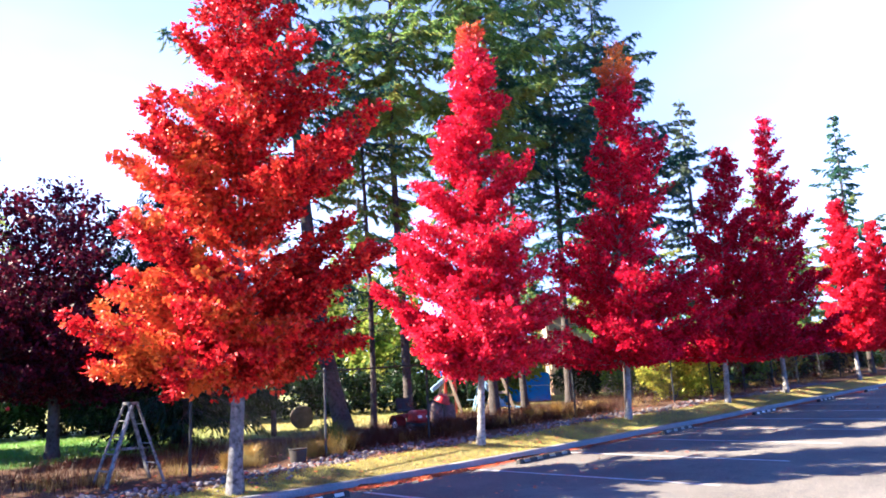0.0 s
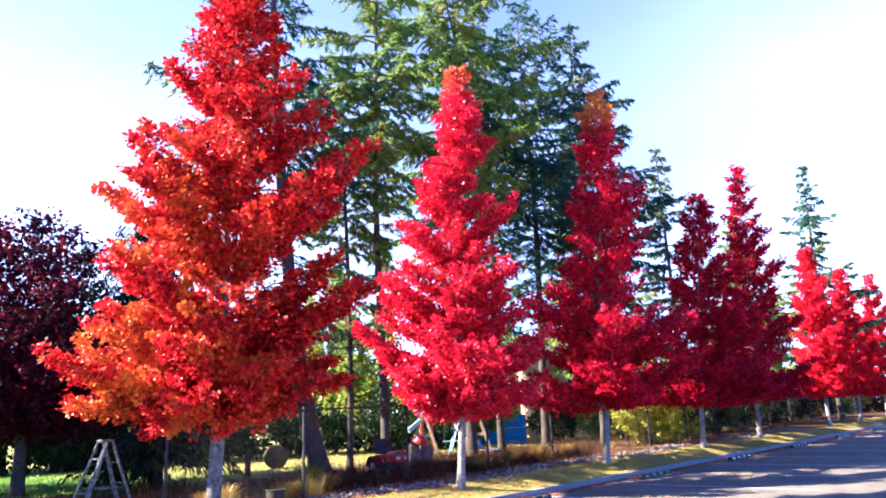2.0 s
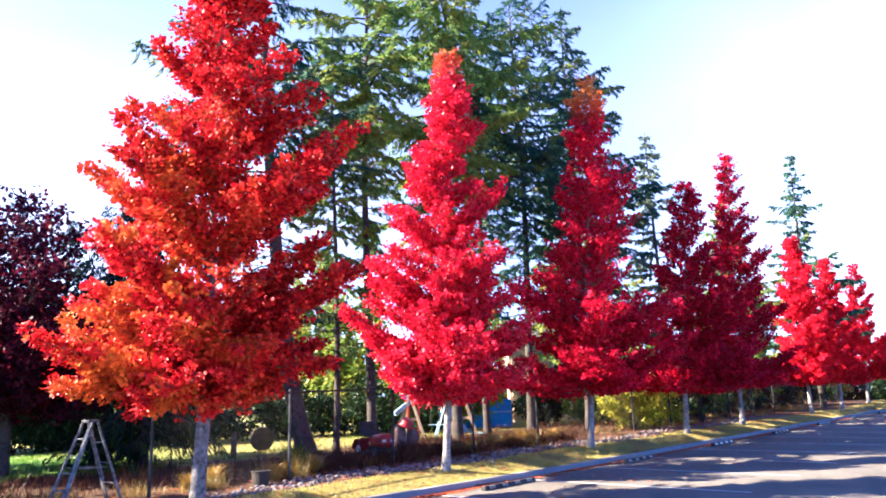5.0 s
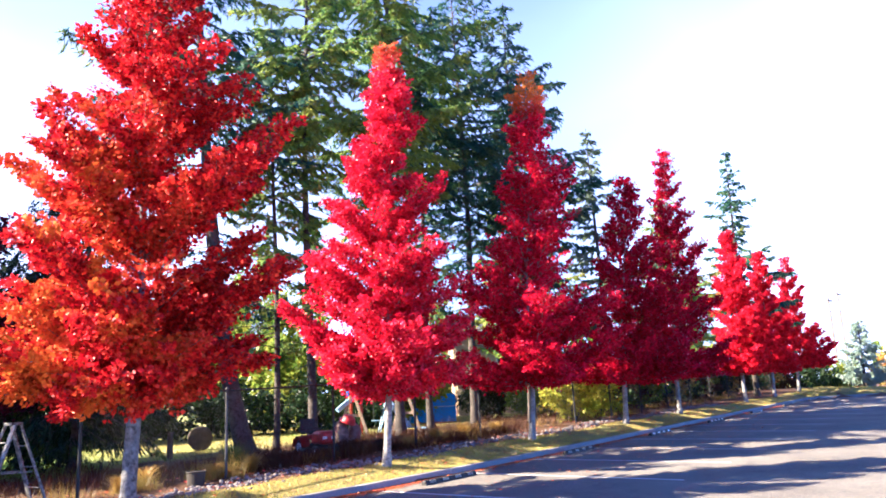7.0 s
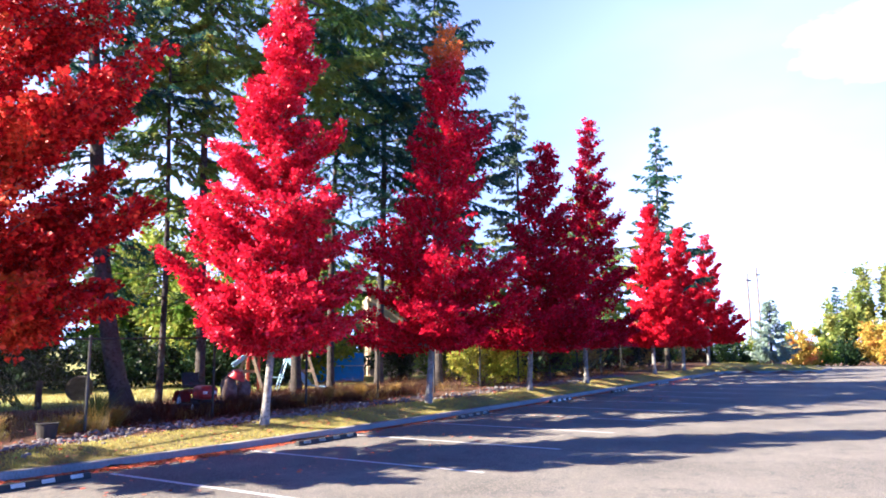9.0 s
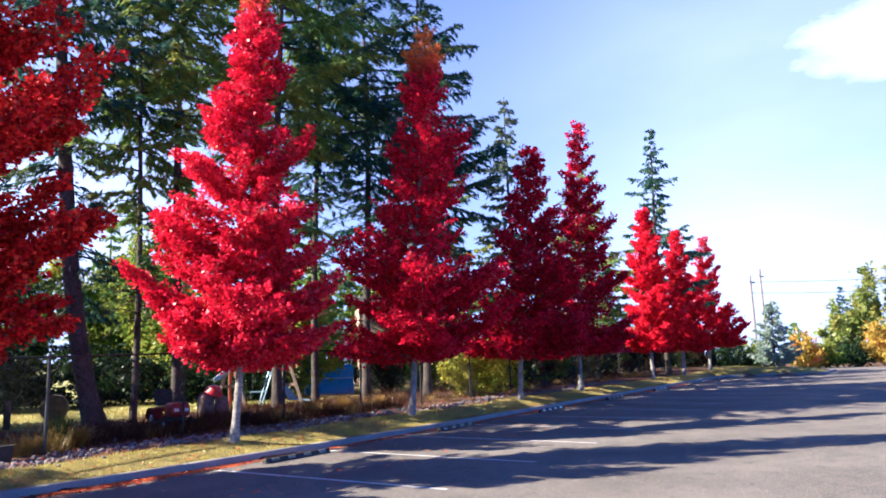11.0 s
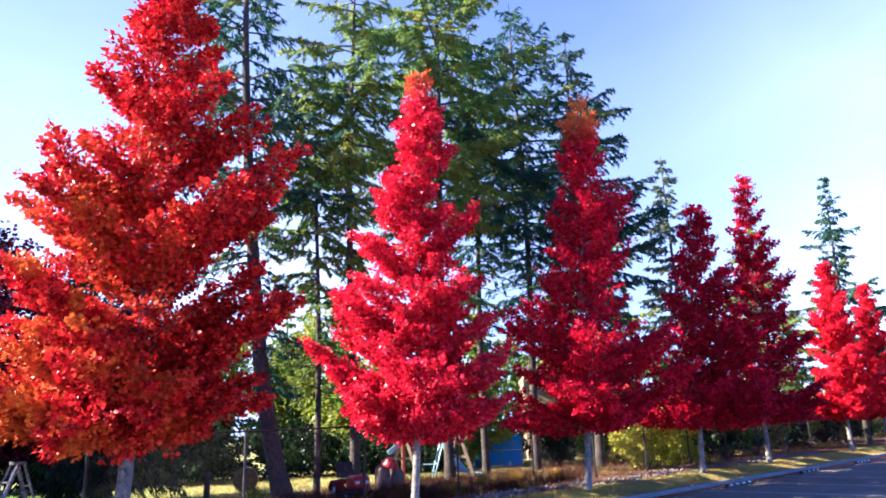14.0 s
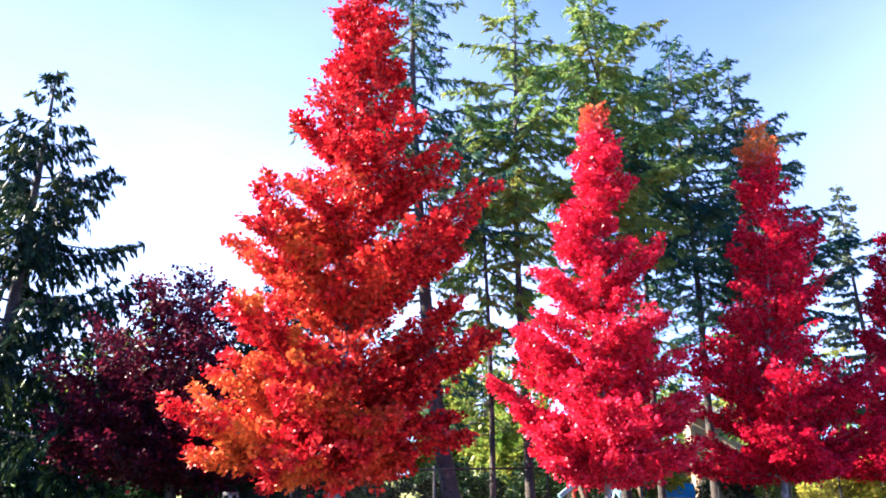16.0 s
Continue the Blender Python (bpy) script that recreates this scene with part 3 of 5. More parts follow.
        shoots.append((*bow(0.45), *bow(1.0), 0.15 if arm else 0.10, R * 0.5 * more))
        n_s = int(2 + 2.6 * R)
        for q in range(n_s):
            t = 0.15 + 0.72 * (q + rng.random()) / n_s
            p = bow(t)
            turn = phi + (1 if q % 2 else -1) * rng.uniform(0.5, 1.2)
            ln = (0.22 + 0.34 * R * (1 - 0.55 * t)) * rng.uniform(0.7, 1.15)
            e = p + np.array([math.cos(turn) * ln, math.sin(turn) * ln, ln * rng.uniform(0.15, 0.75)])
            shoots.append((*p, *e, 0.10 if arm else 0.085, ln * more))
            limbs.append([(*p, 0.006), (*(p * 0.4 + e * 0.6), 0.004), (*e, 0.002)])
    part("trunk", trunk_mesh(trunk, limbs), bark or BARK_GREY, base)
    sh = np.array(shoots)
    w = sh[:, 7] * sh[:, 6] ** 1.2 * rng.uniform(0.5, 1.3, len(sh))
    which = rng.choice(len(sh), leaves, p=w / w.sum())
    k = sh[which]
    t = rng.random((leaves, 1)) ** 0.85
    way = k[:, 3:6] - k[:, 0:3]
    way /= np.maximum(np.linalg.norm(way, axis=1, keepdims=True), 1e-6)
    off = np.clip(rng.normal(0, 1, (leaves, 3)), -1.9, 1.9) * np.array([1.0, 1.0, 0.8])
    c = k[:, 0:3] * (1 - t) + k[:, 3:6] * t + off * k[:, 6:7] * (1.15 - 0.65 * t) * fluff
    al = way * 0.8 + off * 0.5 + rng.normal(0, 0.5, (leaves, 3)) + np.array([0, 0, -0.3])
    rad = c - np.array([0, 0, 1]) * c[:, 2:3]
    rad /= np.maximum(np.linalg.norm(rad, axis=1, keepdims=True), 0.2)
    face = rng.normal(0, 0.7, (len(sh), 3)) + np.array([-0.28, -0.15, up_leaf])       # leaves of a twig turn the same way
    nm = face[which] + rng.normal(0, gloss, (leaves, 3)) + rad * 0.5
    ln = leaf * (0.65 + 0.7 * rng.random(leaves))
    phi_c = np.arctan2(c[:, 1], c[:, 0])
    keep = c[:, 2] > low * 0.85 + 0.22 * np.sin(3 * phi_c + seed) + 0.16 * np.sin(7 * phi_c + 2.0 * seed) + rng.normal(0, 0.08, leaves)
    c, al, nm, ln = c[keep], al[keep], nm[keep], ln[keep]
    part("crown", leaf_mesh("crown", c, al, nm, ln, ln * 0.85), leaf_mat, base)
    return base


# height, reach to the left, reach to the right
PROFILES = [
    [(1.5, -0.8, 0.9), (2.1, -1.9, 1.4), (2.9, -2.5, 1.9), (3.6, -2.1, 2.2), (4.3, -2.3, 2.7), (5.2, -2.0, 2.0), (6.0, -2.25, 2.4), (6.7, -1.8, 2.5), (7.3, -1.25, 2.2), (8.4, -1.2, 1.65), (9.6, -0.75, 1.2), (10.7, -0.55, 0.9), (11.5, -0.1, 0.2)],
    [(1.5, -0.8, 1.0), (1.9, -1.4, 1.6), (2.5, -1.95, 2.1), (3.0, -1.6, 2.2), (3.5, -2.0, 2.15), (3.9, -2.7, 1.7), (4.3, -1.7, 1.3), (5.1, -1.9, 1.75), (5.6, -1.2, 0.95), (6.3, -1.3, 1.5), (6.8, -0.75, 1.6), (7.6, -0.6, 0.75), (8.6, -0.5, 1.0), (9.7, -0.15, 0.7), (10.7, 0.2, 0.35)],
    [(1.4, -1.8, 1.1), (1.8, -2.5, 1.6), (2.6, -2.3, 2.4), (3.3, -1.8, 3.4), (3.9, -1.7, 2.9), (4.6, -2.0, 3.3), (5.1, -2.15, 2.35), (6.0, -1.2, 1.65), (6.9, -1.1, 2.05), (8.5, -0.33, 2.08), (9.2, -0.13, 1.48), (10.2, -0.03, 1.23), (11.3, 0.12, 1.13), (11.95, 0.57, 0.93)],
    [(1.6, -2.0, 2.9), (3.0, -1.75, 3.05), (4.8, -1.3, 2.85), (6.3, -0.55, 2.35), (7.6, -0.3, 2.1), (8.6, 0.17, 1.78), (9.6, 0.82, 1.13)],
    [(1.6, -2.3, 2.3), (3.2, -2.0, 2.6), (4.2, -1.7, 2.5), (5.8, -1.3, 2.2), (7.7, -0.5, 1.8), (9.6, -0.13, 1.23), (10.9, 0.07, 1.13), (12.0, 0.52, 0.88)],
    [(1.7, -1.7, 2.0), (3.1, -1.7, 1.9), (5.2, -1.35, 1.6), (7.1, -0.9, 1.1), (8.4, -0.45, 0.65), (9.5, -0.1, 0.2)],
    [(1.8, -1.7, 1.8), (3.4, -1.5, 1.6), (5.2, -1.1, 1.2), (7.5, -0.55, 0.75), (9.1, -0.1, 0.2)],
    [(1.7, -1.9, 2.7), (2.8, -1.7, 3.0), (4.1, -1.4, 2.1), (5.9, -1.0, 1.5), (7.5, -0.6, 0.95), (9.2, -0.1, 0.25)],
]
ALONG_ROW = [-6.32, 0.0, 6.43, 13.1, 18.75, 28.8, 34.9, 41.2]
LEANS = [0.05, 0.28, 0.72, 0.9, 0.66, 0.1, 0.1, 0.2]
LOOKS = [
    (RED_ORANGE_LEAF, "tall maple with red leaves turning orange on one side", 120000, 0.086, 165, 0.13),
    (RED_LEAF, "maple with vivid scarlet leaves and a pale trunk", 92000, 0.082, 155, 0.09),
    (SHADED_TIP_LEAF, "shaded crimson maple with an orange tip", 66000, 0.09, 150, 0.095),
    (SHADED_CRIMSON_LEAF, "shaded dark crimson maple on the grass verge", 44000, 0.108, 120, 0.10),
    (SHADED_CRIMSON_LEAF, "slender shaded dark crimson maple on the grass verge", 44000, 0.108, 120, 0.10),
    (SUNLIT_RED_LEAF, "sunlit bright red maple beyond the dark ones", 36000, 0.125, 100, 0.10),
    (SUNLIT_RED_LEAF, "smaller bright red maple near the row's end", 30000, 0.13, 85, 0.10),
    (SUNLIT_RED_LEAF, "bright red maple at the end of the row", 34000, 0.13, 90, 0.10),
]
# single limbs that stand out of the crown: height of the tip, reach to the side
PLUMES = [
    [(2.95, -2.95), (2.8, -2.6), (2.2, -2.5), (6.2, -2.35), (6.1, -2.1), (6.95, -1.8), (8.2, -0.85), (7.05, 2.95), (6.8, 2.6), (7.9, 2.15), (4.3, 2.85), (4.2, 2.5), (2.6, 2.3), (1.75, -1.3), (5.0, -2.0)],
    [(3.9, -2.6), (3.7, -2.3), (6.2, -1.15), (5.2, -1.7), (8.9, -0.2), (8.7, 1.1), (6.85, 1.7), (6.6, 1.5), (5.4, 1.9), (3.6, 2.4), (3.3, 2.1), (2.5, 2.2), (2.4, -1.5), (4.6, -1.9), (3.2, -1.9), (4.2, -2.2), (2.9, -1.5), (4.4, 1.9), (3.0, 2.0)],
    [(3.3, 3.3), (4.6, 3.2), (4.4, 2.8), (6.9, 2.0), (5.1, -2.1), (1.9, -2.4), (8.5, 2.0), (2.6, 2.4)],
    [], [], [], [], [],
]
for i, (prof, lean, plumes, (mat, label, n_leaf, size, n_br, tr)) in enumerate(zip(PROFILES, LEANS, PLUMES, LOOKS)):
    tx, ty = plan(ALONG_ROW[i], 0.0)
    crown_tree("maple_tree", tx, ty, prof, lean, tr, mat, label, "tree", "row of red maples", n_br, n_leaf, size, 2.45 if i == 0 else 1.8, 11 + i, -math.degrees(math.atan2(tx, ty)) * 0.9, low=1.65, bark=BARK_SHADED if i == 0 else None, plumes=plumes, depth=0.78 if i == 0 else 0.95)


# ---- conifers ----
def conifer(x, y, H, radius, bare, trunk_r, mat, label, seed, name="fir_tree", group="tall firs behind the fence", sprays=16000, droop=0.35, size=0.27, full=0.5, lean=0.0, spacing=0.43, ragged=0.6, bark=None, category="conifer", sweep=0.0, low=None, hang=0.4, up=0.26, blade=0.2):
    """A conifer: tall tapering trunk, whorls of boughs that thin out upward, side twigs off each bough to both sides,
    hanging at their ends, and narrow needle sprays along the twigs. Below the crown some thin ragged boughs and dead snags."""
    rng = np.random.default_rng(seed)
    z0 = ground_at(x, y) - 0.1
    base = thing(name, label, category, group, pose(x, y, z0))

    def axis(z):
        return np.array([lean * z / H - sweep * (1 - math.exp(-z / 4.8)) + 0.08 * math.sin(z * 0.35 + seed), 0.08 * math.sin(z * 0.3 + 2 * seed), z])

    trunk = [(*axis(z), max(0.015, trunk_r * (1 - z / H) ** 0.75 * (1 + 0.3 * math.exp(-z / 0.3)))) for z in np.linspace(0, H - 0.1, 26)]
    boughs = []                                             # height, bearing, length, fullness, droop
    z = bare
    while z < H - 0.15:
        k = (z - bare) / (H - bare)
        shape = min(1.0, (1 - k) / full) ** 0.85 * (0.55 + 0.45 * min(1.0, k / 0.15))
        turn = rng.random() * 6.28
        n_w = int(rng.integers(3, 6))
        for q in range(n_w):
            if rng.random() < 0.14:
                continue
            L = max(0.22, radius * shape * min(1.3, 1 - ragged + 2 * ragged * rng.random() ** 1.3))
            boughs.append((z + rng.normal(0, 0.09), turn + q * 6.283 / n_w + rng.normal(0, 0.25), L, 1.0, droop * rng.uniform(0.7, 1.3), 0.42 * k - 0.04))
        z += spacing * (0.7 + 0.6 * rng.random())
    z = low if low else bare * 0.5
    while bare > 4 and z < bare:
        boughs.append((z, rng.random() * 6.28, radius * rng.uniform(0.25, 0.75), rng.uniform(0.35, 1.0) * (0.4 + 0.6 * z / bare), droop + 0.25 * rng.random(), -0.05))
        z += 0.16 * rng.uniform(0.5, 1.5)
    limbs, root, end, weight = [], [], [], []
    n = 7
    ts = np.linspace(0, 1, n)
    for zb, phi, L, dense, dr, lift in boughs:
        a = axis(zb)
        fwd, side = np.array([math.cos(phi), math.sin(phi), 0]), np.array([-math.sin(phi), math.cos(phi), 0])
        bend = rng.normal(0, 0.08)

        def bow(t):
            t = np.asarray(t)[:, None]
            return a + fwd * L * t + side * bend * L * t * t + np.array([0, 0, L]) * (lift * t - dr * t * t + up * t ** 3)
        pts = bow(ts)
        limbs.append([(*p, max(0.004, (0.010 + 0.011 * L) * (1 - 0.92 * j / (n - 1)))) for j, p in enumerate(pts)])
        m = max(4, int(L * 8 * min(1.0, dense + 0.3)))
        t = 0.14 + 0.86 * (np.arange(m) + rng.random(m)) / m
        s = np.where(np.arange(m) % 2 == 0, 1.0, -1.0)
        p = bow(t)
        ln = np.minimum(0.62, (0.14 + 0.25 * L * (1 - t) ** 0.7) * rng.uniform(0.65, 1.25, m))
        ang = rng.uniform(0.5, 1.1, m)
        d = fwd * np.cos(ang)[:, None] + side * (s * np.sin(ang))[:, None]
        d[:, 2] += -hang * rng.uniform(0.4, 1.6, m) + 0.25 * lift
        root += [p, bow([0.7, 0.88])]
        end += [p + d * ln[:, None], bow([0.92, 1.0]) + fwd * 0.1]
        weight += [ln * dense, np.array([0.22 * L, 0.16 * L]) * dense]
    for _ in range(int(bare * 4.5) if bare > 4 else 0):     # dead snags on the bare stretch
        zd = bare * (0.3 + 0.75 * rng.random())
        phi, L = rng.random() * 2 * math.pi, rng.uniform(0.4, 1.9)
        a = axis(zd)
        b = a + np.array([math.cos(phi) * L, math.sin(phi) * L, L * rng.uniform(-0.45, 0.15)])
        limbs.append([(*a, 0.018), (*(a * 0.5 + b * 0.5 + np.array([0, 0, 0.06 * L])), 0.012), (*b, 0.004)])
    part("trunk", trunk_mesh(trunk, limbs), bark or BARK_FIR, base)
    root, end, weight = np.concatenate(root), np.concatenate(end), np.concatenate(weight)
    sprays = int(sprays * 0.88)
    pick = rng.choice(len(root), sprays, p=weight / weight.sum())
    u = rng.random((sprays, 1)) ** 0.9
    way = (end - root)[pick]
    far = np.linalg.norm(way, axis=1, keepdims=True)
    c = root[pick] + way * u + rng.normal(0, 0.028, (sprays, 3))
    c[:, 2:3] -= 0.22 * far * u * u
    way = way / np.maximum(far, 1e-6)
    out = np.cross(way, np.array([0, 0, 1.0])) * np.sign(rng.random((sprays, 1)) - 0.5)
    al = way * 0.75 + out * 0.6 + rng.normal(0, 0.25, (sprays, 3)) + np.array([0, 0, -0.45 * hang - 0.1])
    nm = rng.normal(0, 0.6, (sprays, 3)) + np.array([-0.2, -0.2, 0.7])
    ln = size * (0.55 + 0.8 * rng.random(sprays))
    part("crown", leaf_mesh("crown", c, al, nm, ln, ln * blade, 0.2), mat, base)
    return base


conifer(-3.05, 21.3, 19.5, 3.1, 8.0, 0.25, SHADED_FIR_NEEDLE, "tall fir with a thick dark leaning trunk close behind the fence", 31, sweep=1.6, sprays=26000, full=0.75, low=3.0)
conifer(-2.48, 22.1, 14.0, 1.7, 6.0, 0.095, FIR_NEEDLE, "thin straight fir with sparse boughs and a pale trunk", 32, sprays=12000, full=0.7, low=2.8)
conifer(-1.5, 22.6, 18.5, 2.8, 8.3, 0.14, FIR_NEEDLE, "tall fir with a bare lower trunk on the lawn", 33, sprays=22000, full=0.6, low=3.2)
conifer(1.2, 24.3, 19.6, 3.4, 8.6, 0.16, FIR_NEEDLE, "broad sunlit fir with bright green boughs", 34, sprays=42000, full=0.55, low=4.8)
conifer(2.45, 26.6, 18.0, 2.7, 8.0, 0.125, SHADED_FIR_NEEDLE, "slim dark fir behind the red maples", 35, sprays=23000, full=0.65, low=4.6)
conifer(4.35, 28.5, 19.2, 3.3, 8.0, 0.16, SHADED_FIR_NEEDLE, "tall dark fir with a bare black trunk", 36, sprays=34000, full=0.55, low=4.6)
conifer(6.7, 29.3, 18.3, 3.1, 6.0, 0.17, SHADED_FIR_NEEDLE, "dark pointed fir at the edge of the stand", 37, sprays=34000, full=0.65, low=3.6)
conifer(-8.0, 42.0, 9.5, 2.2, 2.5, 0.15, FIR_NEEDLE, "sunlit fir across the lawn", 43, sprays=9000, full=0.8, size=0.28, blade=0.36)
conifer(2.4, 36.5, 8.5, 2.2, 1.5, 0.16, FIR_NEEDLE, "green fir at the back of the stand", 44, sprays=10000, full=0.8, size=0.28, blade=0.36)
conifer(7.8, 34.5, 14.5, 2.6, 2.2, 0.16, FIR_NEEDLE, "green fir behind the crimson maples", 45, sprays=16000, full=0.8, size=0.26, blade=0.36)
conifer(11.9, 35.0, 14.4, 2.6, 2.5, 0.15, PALE_NEEDLE, "pale thin fir behind the crimson maples", 38, sprays=17000, full=0.8, size=0.24, blade=0.36)
conifer(18.5, 41.5, 13.0, 3.0, 2.5, 0.15, FIR_NEEDLE, "ragged green fir behind the row", 39, sprays=16000, full=0.8, size=0.26, blade=0.36)
conifer(24.9, 45.4, 16.4, 3.0, 2.5, 0.17, SHADED_FIR_NEEDLE, "pointed fir rising over the far maples", 40, sprays=18000, full=0.8, size=0.27, blade=0.36)
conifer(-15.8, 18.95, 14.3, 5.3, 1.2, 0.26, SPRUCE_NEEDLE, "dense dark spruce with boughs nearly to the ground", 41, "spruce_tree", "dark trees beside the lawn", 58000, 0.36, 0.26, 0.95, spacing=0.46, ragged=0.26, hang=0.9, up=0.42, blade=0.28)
# added outside the view, to cast shade on the ladder and the first trunk
conifer(-16.6, 12.8, 10.5, 3.9, 0.5, 0.2, SHADED_FIR_NEEDLE, "unseen dark fir added beyond the maple row to shade the ladder", 48, "fir_tree", "dark trees beside the lawn", 12000, 0.25, 0.4, 0.95, spacing=0.26, ragged=0.35)
conifer(35.9, 50.0, 5.0, 1.9, 0.3, 0.12, BLUE_NEEDLE, "small blue spruce on the grassy island", 42, "blue_spruce", "far trees", 16000, 0.15, 0.28, 1.0, spacing=0.2, ragged=0.25)

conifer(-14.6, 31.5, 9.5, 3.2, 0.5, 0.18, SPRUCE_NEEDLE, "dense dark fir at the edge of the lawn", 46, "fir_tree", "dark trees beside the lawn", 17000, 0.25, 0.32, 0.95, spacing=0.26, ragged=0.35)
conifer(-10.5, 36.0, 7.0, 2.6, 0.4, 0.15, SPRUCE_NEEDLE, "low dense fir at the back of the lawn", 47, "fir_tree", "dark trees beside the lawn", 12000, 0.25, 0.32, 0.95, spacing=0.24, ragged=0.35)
# two spruces added out of sight behind the first maple, to shade the verge
conifer(-6.8, 19.3, 9.5, 2.5, 0.9, 0.11, SPRUCE_NEEDLE, "small dark spruce added behind the first maple to shade the verge", 49, "spruce_tree", "dark trees beside the lawn", 18000, 0.55, 0.2, 0.95, spacing=0.24, ragged=0.4, hang=0.8)
conifer(-8.4, 20.6, 8.0, 2.4, 0.6, 0.10, SPRUCE_NEEDLE, "small dark spruce added behind the first maple to shade the verge", 50, "spruce_tree", "dark trees beside the lawn", 15000, 0.55, 0.2, 0.95, spacing=0.24, ragged=0.4, hang=0.8)

# plum and the dark trees at the lawn's edge
crown_tree("plum_tree", -9.9, 18.4, [(1.2, -2.4, 2.4), (2.6, -2.9, 2.8), (4.5, -2.8, 2.6), (6.1, -1.9, 1.8), (7.1, -0.5, 0.5)], 0.0, 0.16, PLUM_LEAF, "dark purple-leaved plum tree beside the lawn", "tree", "dark trees beside the lawn", 90, 46000, 0.105, 1.6, 51, bark=BARK_FIR, fluff=1.7)

# ---- shrubs and woods ----
def shrub(name, x, y, H, radius, mat, label, seed, category="shrub", group="", leaves=6000, leaf=0.12, stems=14, squash=0.8, low=0.1):
    """A bush: many stems fanning up from the base, leaves in clumps about their upper lengths."""
    rng = np.random.default_rng(seed)
    base = thing(name, label, category, group, pose(x, y, ground_at(x, y) - 0.05))
    limbs, tp, td = [], [], []
    for i in range(stems):
        phi = i * 2.39996 + rng.normal(0, 0.3)
        u = math.sqrt((i + 0.5) / stems)
        R = radius * u * (0.8 + 0.35 * rng.random())
        top = H * (1 - 0.75 * u ** 2.2) * (0.75 + 0.35 * rng.random())
        tip = np.array([math.cos(phi) * R, math.sin(phi) * R * squash, top])
        root = np.array([math.cos(phi), math.sin(phi), 0]) * 0.12 * radius
        mid = root * 0.5 + tip * 0.5 + np.array([0, 0, 0.15 * top]) - 0.15 * np.array([tip[0], tip[1], 0])
        ts = np.linspace(0, 1, 6)[:, None]
        pts = root * (1 - ts) ** 2 + 2 * mid * ts * (1 - ts) + tip * ts ** 2
        limbs.append([(*p, 0.008 + 0.012 * H / 3 * (1 - k / 5.5)) for k, p in enumerate(pts)])
        for _ in range(int(10 + 5 * H)):
            t = low + (1 - low) * rng.random() ** 0.6
            p = (root * (1 - t) ** 2 + 2 * mid * t * (1 - t) + tip * t ** 2)
            d = rng.normal(0, 1, 3) + np.array([math.cos(phi) * 0.6, math.sin(phi) * 0.6, 0.3])
            d *= (0.18 + 0.16 * radius) * (0.5 + rng.random()) / np.linalg.norm(d)
            tp.append(p)
            td.append(d)
    part("stem", tube_mesh("stem", limbs, 4), BARK_FIR, base)
    leaves, leaf = int(leaves * 0.6), leaf * 1.22
    tp, td = np.array(tp), np.array(td)
    pick = rng.integers(0, len(tp), leaves)
    c = tp[pick] + td[pick] * rng.random((leaves, 1)) + rng.normal(0, 0.06, (leaves, 3)) * (1 + radius * 0.4)
    c[:, 2] = np.maximum(c[:, 2], 0.06)
    al = td[pick] + rng.normal(0, 0.25, (leaves, 3))
    nm = rng.normal(0, 1, (leaves, 3)) + np.array([0, 0, 0.6])
    ln = leaf * (0.6 + 0.8 * rng.random(leaves))
    part("foliage", leaf_mesh("foliage", c, al, nm, ln, ln * 0.7), mat, base)
    return base


def shrub_row(rows, name, label, group, category="shrub"):
    for k, (x, y, H, r, mat, n, leaf) in enumerate(rows):
        shrub(name, x, y, H, r, mat, label, 100 + k + len(rows) * 7, category, group, n, leaf)


# sunlit yellow-green thicket across the lawn, dark hedge before it
shrub_row([(-15.5, 38, 8.5, 3.6, GREEN_LEAF, 14000, 0.19), (-11.5, 40, 9.0, 3.6, GREEN_LEAF, 15000, 0.19), (-5.6, 39.5, 8.4, 3.4, YELLOW_LEAF, 18000, 0.18), (-2.4, 34.8, 6.8, 2.8, YELLOW_LEAF, 18000, 0.17), (1.0, 32.4, 6.0, 2.3, YELLOW_LEAF, 15000, 0.16), (-7.5, 41.5, 8.0, 3.4, GREEN_LEAF, 12000, 0.19),
           (4.0, 41, 6.4, 3.0, GREEN_LEAF, 10000, 0.2), (8.5, 45, 6.4, 3.4, GREEN_LEAF, 9000, 0.22), (13.5, 48, 6.0, 3.4, GREEN_LEAF, 8000, 0.22), (-20, 31, 9.0, 4.0, GREEN_LEAF, 11000, 0.2), (-26, 27, 9.0, 4.2, GREEN_LEAF, 9000, 0.22)],
          "tall_bush", "tall yellow-green bush across the lawn", "thicket across the lawn", "bush")
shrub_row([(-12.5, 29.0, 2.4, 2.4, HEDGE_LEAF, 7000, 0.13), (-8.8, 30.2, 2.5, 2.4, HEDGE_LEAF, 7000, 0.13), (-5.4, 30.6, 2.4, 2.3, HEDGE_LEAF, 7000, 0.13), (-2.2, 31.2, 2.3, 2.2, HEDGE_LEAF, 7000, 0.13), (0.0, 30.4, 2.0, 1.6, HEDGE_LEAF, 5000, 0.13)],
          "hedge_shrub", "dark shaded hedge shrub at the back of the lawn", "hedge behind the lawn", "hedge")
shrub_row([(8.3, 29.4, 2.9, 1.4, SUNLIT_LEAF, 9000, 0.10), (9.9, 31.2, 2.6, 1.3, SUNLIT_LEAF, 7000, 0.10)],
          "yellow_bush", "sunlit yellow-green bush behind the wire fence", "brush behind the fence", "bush")
